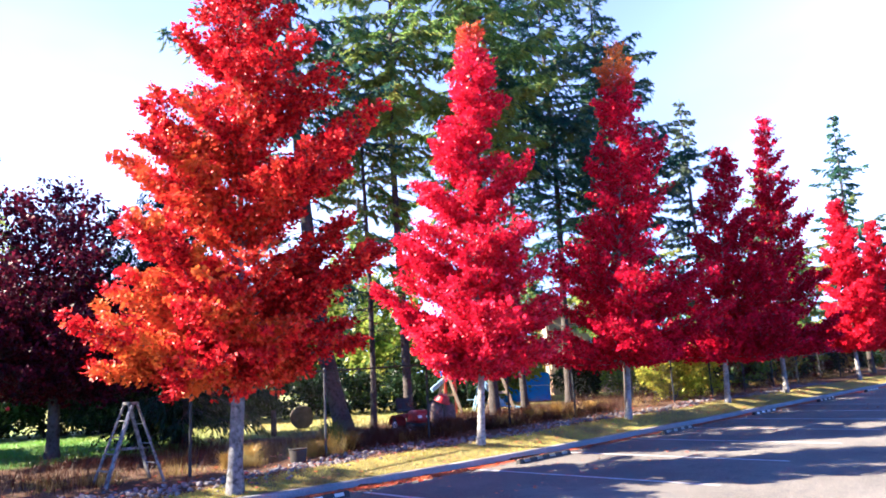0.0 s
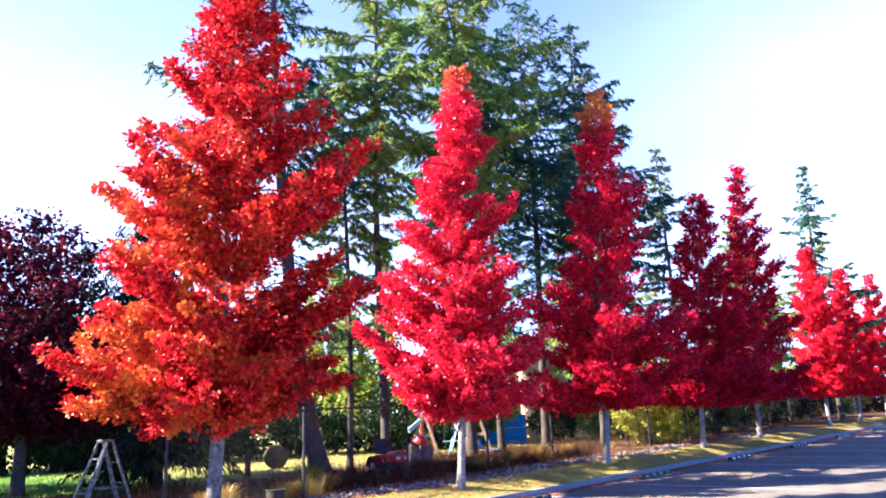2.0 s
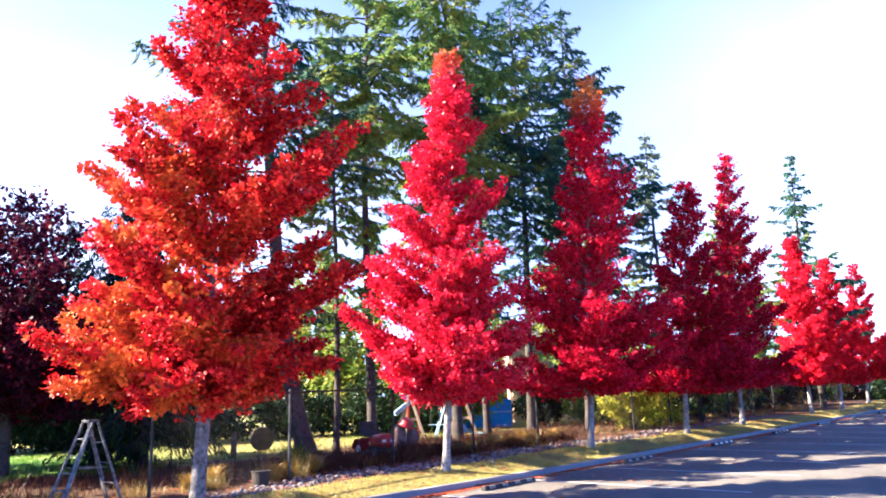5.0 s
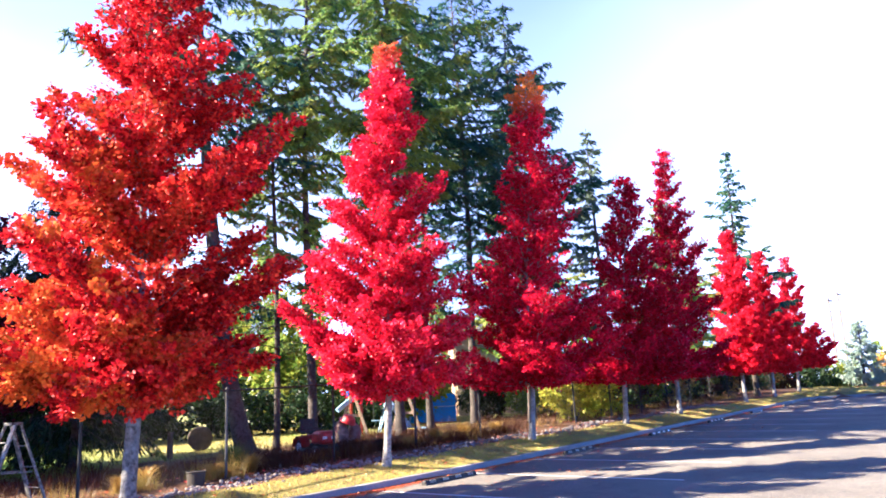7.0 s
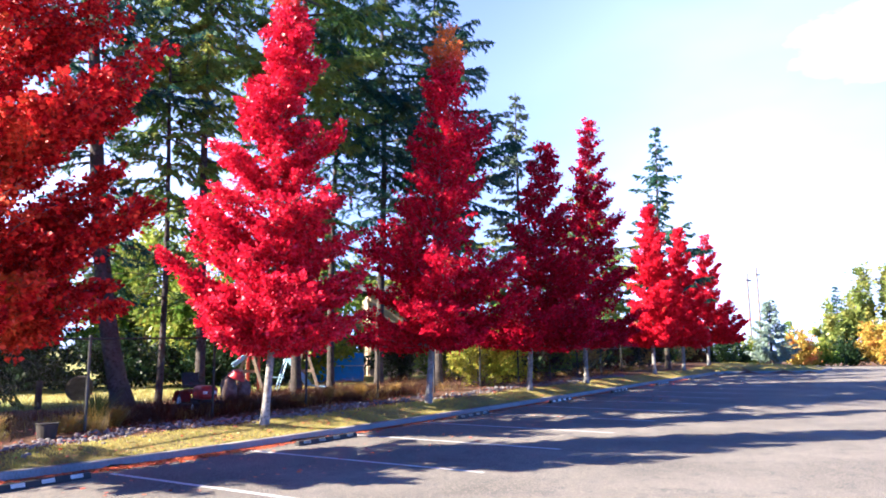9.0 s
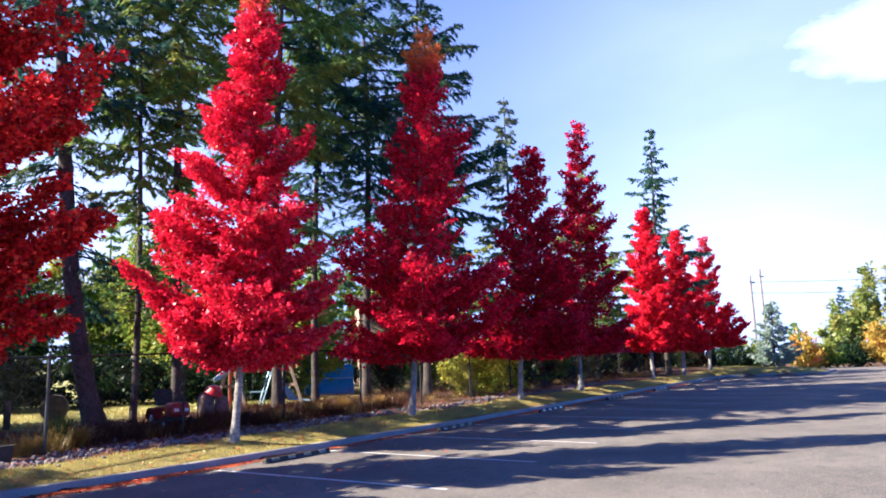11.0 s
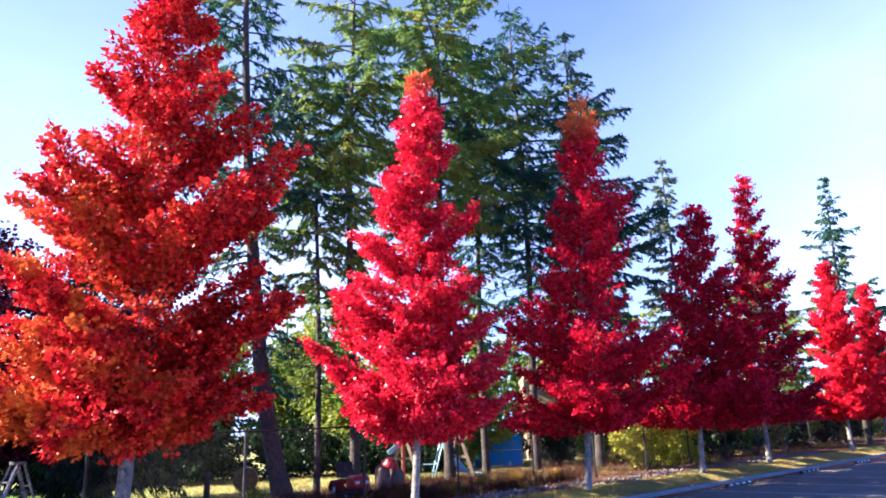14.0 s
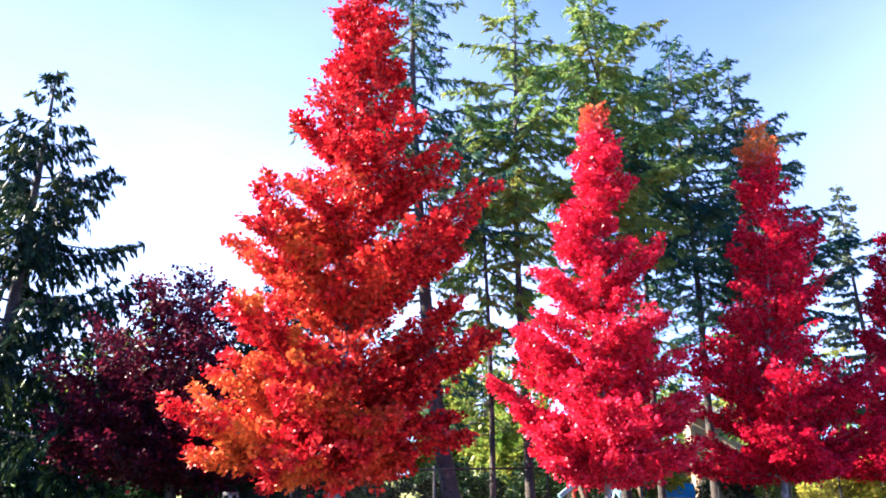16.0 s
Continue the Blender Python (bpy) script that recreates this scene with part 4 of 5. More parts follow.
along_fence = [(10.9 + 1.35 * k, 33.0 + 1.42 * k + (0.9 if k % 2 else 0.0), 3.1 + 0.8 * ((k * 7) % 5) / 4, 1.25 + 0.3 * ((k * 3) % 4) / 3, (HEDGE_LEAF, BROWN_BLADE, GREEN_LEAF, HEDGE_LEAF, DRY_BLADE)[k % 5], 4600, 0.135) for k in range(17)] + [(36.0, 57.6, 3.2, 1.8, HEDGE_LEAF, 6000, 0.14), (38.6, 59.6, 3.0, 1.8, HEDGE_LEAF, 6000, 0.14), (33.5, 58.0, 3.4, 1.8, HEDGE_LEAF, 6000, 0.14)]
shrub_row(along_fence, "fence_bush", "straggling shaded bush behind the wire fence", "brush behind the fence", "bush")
shrub_row([(5.6, 33.6, 2.2, 1.3, HEDGE_LEAF, 6000, 0.11), (7.4, 32.8, 2.6, 1.4, GREEN_LEAF, 6000, 0.11), (2.2, 36.0, 2.6, 1.5, YELLOW_LEAF, 6000, 0.11)],
          "yard_bush", "green bush behind the yard swing", "bushes behind the yard", "bush")
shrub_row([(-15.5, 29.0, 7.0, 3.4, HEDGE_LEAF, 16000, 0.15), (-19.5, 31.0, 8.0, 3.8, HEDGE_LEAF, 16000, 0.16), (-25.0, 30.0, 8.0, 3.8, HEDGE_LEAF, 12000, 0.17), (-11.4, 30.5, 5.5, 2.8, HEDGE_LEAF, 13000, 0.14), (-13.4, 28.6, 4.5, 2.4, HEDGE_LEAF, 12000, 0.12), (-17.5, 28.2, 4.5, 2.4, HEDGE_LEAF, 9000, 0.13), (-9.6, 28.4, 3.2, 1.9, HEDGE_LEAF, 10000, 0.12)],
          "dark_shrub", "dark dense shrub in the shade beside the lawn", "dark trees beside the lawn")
# beyond the lot
shrub_row([(45.2, 59.5, 3.0, 1.9, GOLD_LEAF, 6000, 0.18), (47.6, 60.5, 2.5, 2.0, YELLOW_LEAF, 5000, 0.18), (55.0, 61.0, 4.6, 3.0, GOLD_LEAF, 8000, 0.2), (51.5, 61.5, 2.6, 2.2, HEDGE_LEAF, 5000, 0.18), (41.0, 60.5, 2.6, 2.0, YELLOW_LEAF, 4000, 0.18)],
          "autumn_bush", "golden and orange autumn bush across the road", "bushes across the road", "bush")
shrub_row([(76.5, 84.0, 14.0, 6.8, FAR_GREEN_LEAF, 20000, 0.36), (85.5, 84.0, 17.5, 7.2, FAR_GREEN_LEAF, 18000, 0.4), (70.5, 85.0, 7.5, 4.6, FAR_GREEN_LEAF, 10000, 0.36), (94.0, 79.0, 16.0, 7.0, FAR_GREEN_LEAF, 12000, 0.4)],
          "green_tree", "large green broad-leaved tree on the rise across the road", "trees across the road", "tree")
for k, (x, y, H, r) in enumerate([(73.2, 88.5, 10.5, 2.4), (83.0, 88.0, 16.0, 3.6), (64.0, 86.0, 5.5, 2.2)]):
    conifer(x, y, H, r, 0.8, 0.16, SHADED_FIR_NEEDLE if k == 0 else FIR_NEEDLE, "green fir on the rise across the road", 70 + k, "fir_tree", "trees across the road", 7000, 0.25, 0.5, 1.0, spacing=0.45)


# ---- chain-link fence ----
def fence():
    f = thing("chain_link_fence", "dark chain-link fence with steel posts and a top rail", "fence")
    pitch, b0, H = 3.17, -1.8, 1.86
    posts = [-3.13 + pitch * k for k in range(-1, 15)]
    foot = [Vector((*plan(a, b0), ground_z(a, b0) - 0.1)) for a in posts]
    for p in foot:
        bm = bmesh.new()
        bmesh.ops.create_cone(bm, cap_ends=True, segments=10, radius1=0.03, radius2=0.03, depth=H + 0.12, matrix=pose(p.x, p.y, p.z + (H + 0.12) / 2))
        bmesh.ops.create_uvsphere(bm, u_segments=10, v_segments=5, radius=0.036, matrix=pose(p.x, p.y, p.z + H + 0.12))
        part("post", bm, GALV if len(f.children) == 1 else BLACK_STEEL, f)
    top = [(p.x, p.y, p.z + H + 0.08, 0.02) for p in foot]
    part("top_rail", tube_mesh("top_rail", [top], 8), BLACK_STEEL, f)
    paths = []
    L = posts[-1] - posts[0]
    cell = 0.075

    def at(s, h):
        a = posts[0] + s
        k = min(len(posts) - 2, max(0, sum(q <= a for q in posts) - 1))
        t = (a - posts[k]) / (posts[k + 1] - posts[k])
        p = foot[k] * (1 - t) + foot[k + 1] * t
        return p.x, p.y, p.z + 0.14 + h
    hh = H - 0.08
    s = -hh
    while s < L:
        for flip in (0, 1):
            s0, s1, h0, h1 = s, s + hh, 0.0, hh
            if s0 < 0:
                h0, s0 = -s0, 0.0
            if s1 > L:
                h1, s1 = hh - (s1 - L), L
            n = max(2, int((s1 - s0) / 0.9) + 2)
            paths.append([(*at(s0 + (s1 - s0) * i / (n - 1), (h0 + (h1 - h0) * i / (n - 1)) if not flip else hh - (h0 + (h1 - h0) * i / (n - 1))), 0.0011) for i in range(n)])
        s += cell
    tagged(part("wire_mesh", tube_mesh("wire_mesh", paths, 3), WIRE, f), "diamond wire netting", kind="stuff")


fence()


# ---- wheel stops ----
def wheel_stop():
    w = thing("wheel_stop", "black rubber wheel stop with pale reflective blocks", "wheel stop", "wheel stops")
    bm = bmesh.new()
    prof = [(-0.075, 0), (-0.07, 0.03), (-0.04, 0.095), (-0.02, 0.10), (0.02, 0.10), (0.04, 0.095), (0.07, 0.03), (0.075, 0)]
    rings = []
    for x, k in ((-0.90, 0.75), (-0.88, 1), (-0.3, 1), (0.3, 1), (0.88, 1), (0.90, 0.75)):
        rings.append([bm.verts.new((x, y * k, z * k)) for y, z in prof])
    for r0, r1 in zip(rings, rings[1:]):
        for j in range(len(prof) - 1):
            bm.faces.new((r0[j], r0[j + 1], r1[j + 1], r1[j]))
    bm.faces.new(rings[0])
    bm.faces.new(list(reversed(rings[-1])))
    bmesh.ops.recalc_face_normals(bm, faces=bm.faces)
    part("body", bm, RUBBER, w)
    for x in (-0.66, -0.22, 0.22, 0.66):
        for s in (-1, 1):
            bm = bmesh.new()
            v = [bm.verts.new(p) for p in ((x - 0.10, s * 0.0715, 0.035), (x + 0.10, s * 0.0715, 0.035), (x + 0.10, s * 0.0455, 0.092), (x - 0.10, s * 0.0455, 0.092))]
            bm.faces.new(v)
            bmesh.ops.solidify(bm, geom=bm.faces[:], thickness=0.006)
            part("reflector", bm, STOP_PAINT, w)
    return w


stop = wheel_stop()
heading = math.degrees(math.atan2(ALONG.y, ALONG.x))
for k in range(-1, 7):
    a, b = 0.17 + 6.05 * k, 1.66 if k > -1 else 1.35
    m = pose(*plan(a, b), lot_z(a, b) - 0.002, 0, -math.degrees(0.0235), heading + (2.0 if k == 1 else -1.0 if k == 0 else 0.0))
    if k == -1:
        stop.matrix_basis = m
    else:
        copy_thing(stop, m)


# ---- step ladder by the fence ----
def ladder():
    x, y = -6.05, 14.0
    z = ground_at(x, y)
    lad = thing("step_ladder", "open paint-splashed aluminium step ladder on the grass", "ladder", "", pose(x, y, z - 0.02, 0, 0, 47))
    H, spread, wid = 1.44, 0.54, 0.29
    for s, name in ((-1, "front_rail"), (1, "rear_rail")):
        for o in (-1, 1):
            foot, head = Vector((s * spread, o * wid, 0.0)), Vector((s * 0.05, o * wid * 0.6, H))
            d = head - foot
            bm = bmesh.new()
            q = d.to_track_quat("Z", "Y").to_matrix().to_4x4()
            box(bm, (0.085, 0.035, d.length), Matrix.Translation((foot + head) / 2) @ q, 0.004)
            part(name, bm, ALUMINIUM, lad)
            bm = bmesh.new()
            box(bm, (0.08, 0.04, 0.03), Matrix.Translation(foot + Vector((0, 0, 0.014))), 0.004)
            part("foot", bm, RUBBER, lad)
        n = 4 if s < 0 else 3
        for k in range(1, n + 1):
            t = k / (n + 1)
            bm = bmesh.new()
            w = 2 * wid * (1 - 0.4 * t)
            box(bm, (0.075 if s < 0 else 0.03, w, 0.02), pose(s * (spread + (0.05 - spread) * t), 0, H * t), 0.003)
            part("tread" if s < 0 else "brace", bm, ALUMINIUM, lad)
    bm = bmesh.new()
    box(bm, (0.19, 0.32, 0.05), pose(0, 0, H + 0.02), 0.008)
    part("top_cap", bm, ALUMINIUM, lad)
    for o in (-1, 1):
        bm = bmesh.new()
        box(bm, (0.5, 0.008, 0.02), pose(0, o * wid * 0.82, H * 0.45), 0.002)
        part("spreader", bm, ALUMINIUM, lad)


ladder()


# ---- yard things behind the fence ----
def lump(radius, seed, squash=(1, 1, 1), sub=3, rough=0.22):
    bm = bmesh.new()
    bmesh.ops.create_icosphere(bm, subdivisions=sub, radius=radius)
    for v in bm.verts:
        n = noise.noise(v.co / radius * 1.3 + Vector((seed, 0, 0)))
        v.co = Vector([c * s for c, s in zip(v.co * (1 + rough * n), squash)])
    return bm


def yard():
    # big log round standing on edge
    x, y = -4.9, 24.0
    log = thing("log_round", "weathered log round standing on edge on the lawn", "log", "", pose(x, y, ground_at(x, y) + 0.34, 90, 0, 12))
    bm = bmesh.new()
    bmesh.ops.create_cone(bm, cap_ends=True, segments=28, radius1=0.37, radius2=0.36, depth=0.5)
    bmesh.ops.bevel(bm, geom=[e for e in bm.edges if abs(e.verts[0].co.z - e.verts[1].co.z) < 0.01], offset=0.02, segments=2, affect="EDGES")
    for v in bm.verts:
        v.co *= 1 + 0.04 * noise.noise(v.co * 4)
    part("log", bm, HAY, log)
    for r in (0.3, 0.2, 0.1):
        bm = bmesh.new()
        ring = tube_mesh("growth_ring", [[(math.cos(t) * r, math.sin(t) * r, 0.25, 0.006) for t in np.linspace(0, 2 * math.pi, 25)]], 4)
        bm.free()
        part("growth_ring", ring, BARK_FIR, log)
    # planter tub by the post
    x, y = plan(-4.1, -1.45)
    tub = thing("planter_tub", "squat weathered tub among dry grass", "tub", "", pose(x, y, ground_at(x, y) - 0.03))
    bm = bmesh.new()
    bmesh.ops.create_cone(bm, cap_ends=True, segments=20, radius1=0.16, radius2=0.19, depth=0.30, matrix=pose(0, 0, 0.15))
    part("wall", bm, PLANTER, tub)
    part("rim", tube_mesh("rim", [[(math.cos(t) * 0.19, math.sin(t) * 0.19, 0.30, 0.015) for t in np.linspace(0, 2 * math.pi, 25)]], 6), PLANTER, tub)
    # low post on the lawn
    x, y = -5.1, 21.1
    stump = thing("lawn_post", "short dark wooden post on the lawn", "post", "", pose(x, y, ground_at(x, y) - 0.05))
    bm = bmesh.new()
    bmesh.ops.create_cone(bm, cap_ends=True, segments=12, radius1=0.085, radius2=0.075, depth=0.75, matrix=pose(0, 0, 0.375))
    bmesh.ops.bevel(bm, geom=[e for e in bm.edges if e.verts[0].co.z > 0.7 and e.verts[1].co.z > 0.7], offset=0.015, segments=2, affect="EDGES")
    part("shaft", bm, BARK_FIR, stump)
    # riding mower, seen mostly from behind
    x, y = -1.2, 20.45
    mw = thing("riding_mower", "old dark red riding mower parked on the lawn", "mower", "", pose(x, y, ground_at(x, y) - 0.01, 0, 0, 118))

    def shell(size, m, cut):
        bm = box(bmesh.new(), size, m)
        bmesh.ops.bevel(bm, geom=bm.edges[:], offset=cut, segments=4, affect="EDGES", profile=0.5)
        for f in bm.faces:
            f.smooth = True
        return bm
    part("hood", shell((0.62, 0.46, 0.34), pose(-0.42, 0, 0.52), 0.11), RED_PAINT, mw)
    for s in (-1, 1):
        part("headlight", shell((0.03, 0.11, 0.07), pose(-0.735, s * 0.12, 0.52), 0.014), WHITE_TRIM, mw)
        bm = bmesh.new()                       # arched fender over each rear wheel
        arc = [(0.40 + math.cos(t) * 0.31, 0.26 + math.sin(t) * 0.31) for t in np.linspace(0.1, math.pi - 0.1, 11)]
        rows = [[bm.verts.new((px, s * w, pz)) for px, pz in arc] for w in (0.14, 0.40)]
        for k in range(10):
            bm.faces.new((rows[0][k], rows[0][k + 1], rows[1][k + 1], rows[1][k]))
        bmesh.ops.solidify(bm, geom=bm.faces[:], thickness=0.03)
        part("fender", bm, RED_PAINT, mw)
    part("fender_deck", shell((0.58, 0.34, 0.12), pose(0.40, 0, 0.53), 0.04), RED_PAINT, mw)
    seat = part("seat", shell((0.40, 0.44, 0.10), pose(0.38, 0, 0.66), 0.04), RUBBER, mw)
    part("seat_back", shell((0.10, 0.44, 0.36), pose(0.58, 0, 0.83, 0, 12), 0.045), RUBBER, seat)
    bm = bmesh.new()
    box(bm, (1.0, 0.34, 0.10), pose(0.0, 0, 0.32), 0.02)
    part("chassis", bm, BLACK_STEEL, mw)
    part("mower_deck", shell((0.55, 0.92, 0.14), pose(-0.02, 0, 0.18), 0.05), BLACK_STEEL, mw)
    part("steering_wheel", tube_mesh("steering_wheel", [[(0.06 + math.cos(t) * 0.14, math.sin(t) * 0.17, 0.84 + math.cos(t) * 0.08, 0.014) for t in np.linspace(0, 2 * math.pi, 21)]], 6), RUBBER, mw)
    part("steering_column", tube_mesh("steering_column", [[(-0.14, 0, 0.55, 0.02), (0.06, 0, 0.84, 0.014)]], 6), BLACK_STEEL, mw)
    for wx, r, w in ((-0.55, 0.17, 0.30), (0.42, 0.25, 0.28)):
        for s in (-1, 1):
            wheel = part("wheel", tube_mesh("wheel", [[(wx + math.cos(t) * (r - 0.065), s * w, r + math.sin(t) * (r - 0.065), 0.065) for t in np.linspace(0, 2 * math.pi, 25)]], 8), RUBBER, mw)
            bm = bmesh.new()
            bmesh.ops.create_cone(bm, cap_ends=True, segments=16, radius1=r * 0.62, radius2=r * 0.5, depth=0.05, matrix=pose(wx, s * (w + 0.03), r, 90))
            part("rim", bm, STOP_PAINT, wheel)
    # weathered stumps, shaped as rough boulder-like lumps
    for bx, by, r, seed, sq in ((-0.62, 22.4, 0.31, 3, (0.78, 0.7, 1.5)), (-0.25, 22.7, 0.27, 9, (0.8, 0.8, 1.5))):
        b = part("boulder", lump(r, seed, sq), STUMP_BUFF)
        b.matrix_basis = pose(bx, by, ground_at(bx, by) + r * sq[2] * 0.72)
        tagged(b, "buff weathered stump standing at the edge of the lawn", "boulder", "boulders")
    bx, by = -0.42, 22.4
    tub = thing("tub", "upturned red plastic tub on the tall stump", "tub", "", pose(bx, by, ground_at(bx, by) + 0.70, 14, 24))
    bm = bmesh.new()
    bmesh.ops.create_cone(bm, cap_ends=True, segments=24, radius1=0.24, radius2=0.16, depth=0.22, matrix=pose(0, 0, 0.11))
    bmesh.ops.bevel(bm, geom=[e for e in bm.edges if all(v.co.z > 0.17 for v in e.verts)], offset=0.06, segments=3, affect="EDGES")
    part("shell", bm, TUB_RED, tub)
    part("rim", tube_mesh("rim", [[(math.cos(t) * 0.245, math.sin(t) * 0.245, 0.015, 0.018) for t in np.linspace(0, 2 * math.pi, 25)]], 6), TUB_RED, tub)
    # timber swing frame
    x, y = 0.75, 25.9
    sw = thing("swing_frame", "bleached timber A-frame of a garden swing", "swing", "", pose(x, y, ground_at(x, y) - 0.03, 0, 0, -6))
    for ex in (-1.05, 0.75):
        for s in (-1, 1):
            bm = bmesh.new()
            foot, head = Vector((ex + s * 0.52, 0, 0)), Vector((ex, 0, 1.62))
            d = head - foot
            box(bm, (0.10, 0.10, d.length), Matrix.Translation((foot + head) / 2) @ d.to_track_quat("Z", "Y").to_matrix().to_4x4(), 0.008)
            part("leg", bm, TIMBER, sw)
        bm = bmesh.new()
        box(bm, (0.62, 0.05, 0.09), pose(ex, 0.03, 0.75), 0.006)
        part("cross_tie", bm, TIMBER, sw)
    bm = bmesh.new()
    box(bm, (2.5, 0.12, 0.14), pose(-0.15, 0, 1.66), 0.01)
    part("beam", bm, TIMBER, sw)
    bm = bmesh.new()
    box(bm, (0.5, 0.2, 0.03), pose(-0.15, 0, 0.55), 0.006)
    part("seat", bm, PALE_BLUE, sw)
    for o in (-0.2, 0.2):
        part("rope", tube_mesh("rope", [[(-0.15 + o, 0, 0.55, 0.008), (-0.15 + o, 0, 1.62, 0.008)]], 5), WIRE, sw)
    # play slide with a blue tower panel
    x, y = -0.2, 26.4
    sl = thing("play_slide", "pale plastic play slide with a blue panel", "slide", "", pose(x, y, ground_at(x, y), 0, 0, 6))
    bm = bmesh.new()
    box(bm, (1.0, 0.44, 0.05), pose(-0.22, -0.15, 1.12, 0, -38), 0.02)
    part("chute", bm, PALE_BLUE, sl)
    for o in (-0.38, 0.08):
        bm = bmesh.new()
        box(bm, (1.0, 0.05, 0.15), pose(-0.25, o, 1.16, 0, -38), 0.02)
        part("side_wall", bm, PALE_BLUE, sl)
    bm = bmesh.new()
    box(bm, (0.58, 0.05, 0.58), pose(0.0, 0.14, 1.62), 0.02)
    part("panel", bm, BLUE_PLASTIC, sl)
    for o in (-0.12, 0.22):
        bm = bmesh.new()
        box(bm, (0.09, 0.09, 1.40), pose(o, 0.21, 0.70), 0.01)
        part("post", bm, ORANGE_PLASTIC, sl)
    bm = bmesh.new()
    box(bm, (0.5, 0.40, 0.06), pose(0.05, 0.38, 1.3), 0.01)
    part("platform", bm, TIMBER, sl)
    for o in (-0.15, 0.25):
        bm = bmesh.new()
        box(bm, (0.08, 0.08, 1.3), pose(o, 0.54, 0.64), 0.01)
        part("post", bm, TIMBER, sl)
    # small garden slide, pale blue
    x, y = 1.2, 26.9
    gs = thing("garden_slide", "small pale blue plastic garden slide on the lawn", "slide", "", pose(x, y, ground_at(x, y) - 0.02, 0, 0, -12))
    bm = bmesh.new()
    box(bm, (1.15, 0.42, 0.035), pose(0.1, 0, 0.62, 0, 52), 0.012)
    part("chute", bm, PALE_BLUE, gs)
    for o in (-0.22, 0.22):
        bm = bmesh.new()
        box(bm, (1.15, 0.035, 0.13), pose(0.13, o, 0.65, 0, 52), 0.012)
        part("side_wall", bm, PALE_BLUE, gs)
        part("ladder_rail", tube_mesh("ladder_rail", [[(-0.62, o, 0.0, 0.022), (-0.30, o, 1.12, 0.022), (-0.22, o, 1.22, 0.022)]], 7), PALE_BLUE, gs)
    for k in range(1, 5):
        part("rung", tube_mesh("rung", [[(-0.62 + 0.071 * k, -0.22, 0.25 * k, 0.016), (-0.62 + 0.071 * k, 0.22, 0.25 * k, 0.016)]], 6), PALE_BLUE, gs)
    bm = bmesh.new()
    box(bm, (0.75, 0.40, 0.05), pose(0.72, 0, 0.17, 0, 6), 0.015)
    part("run_out", bm, PALE_BLUE, gs)
    # blue tarpaulin-covered box
    for bx, by, wx, wy, h, turn in ((3.1, 33.2, 2.0, 0.9, 1.22, 2),):
        z = ground_at(bx, by)
        t = thing("covered_stack", "stack wrapped in a bright blue tarpaulin", "tarpaulin", "", pose(bx, by, z - 0.02, 0, 0, turn))
        bm = bmesh.new()
        box(bm, (wx, wy, h), pose(0, 0, h / 2), 0.06)
        bmesh.ops.subdivide_edges(bm, edges=bm.edges[:], cuts=3, use_grid_fill=True)
        for v in bm.verts:
            n = noise.noise(v.co * 3.1 + Vector((bx, 0, 0)))
            v.co += v.co.normalized() * 0.03 * n
            if v.co.z > h * 0.9:
                v.co.z -= 0.06 * (v.co.x / wx) ** 2
        for fce in bm.faces:
            fce.smooth = True
        part("tarpaulin", bm, BLUE_PLASTIC, t)
        part("cord", tube_mesh("cord", [[(sx * (wx / 2 + 0.035), sy * (wy / 2 + 0.035), h * 0.55, 0.01) for sx, sy in ((-1, -1), (1, -1), (1, 1), (-1, 1), (-1, -1))]], 5), STOP_PAINT, t)


yard()


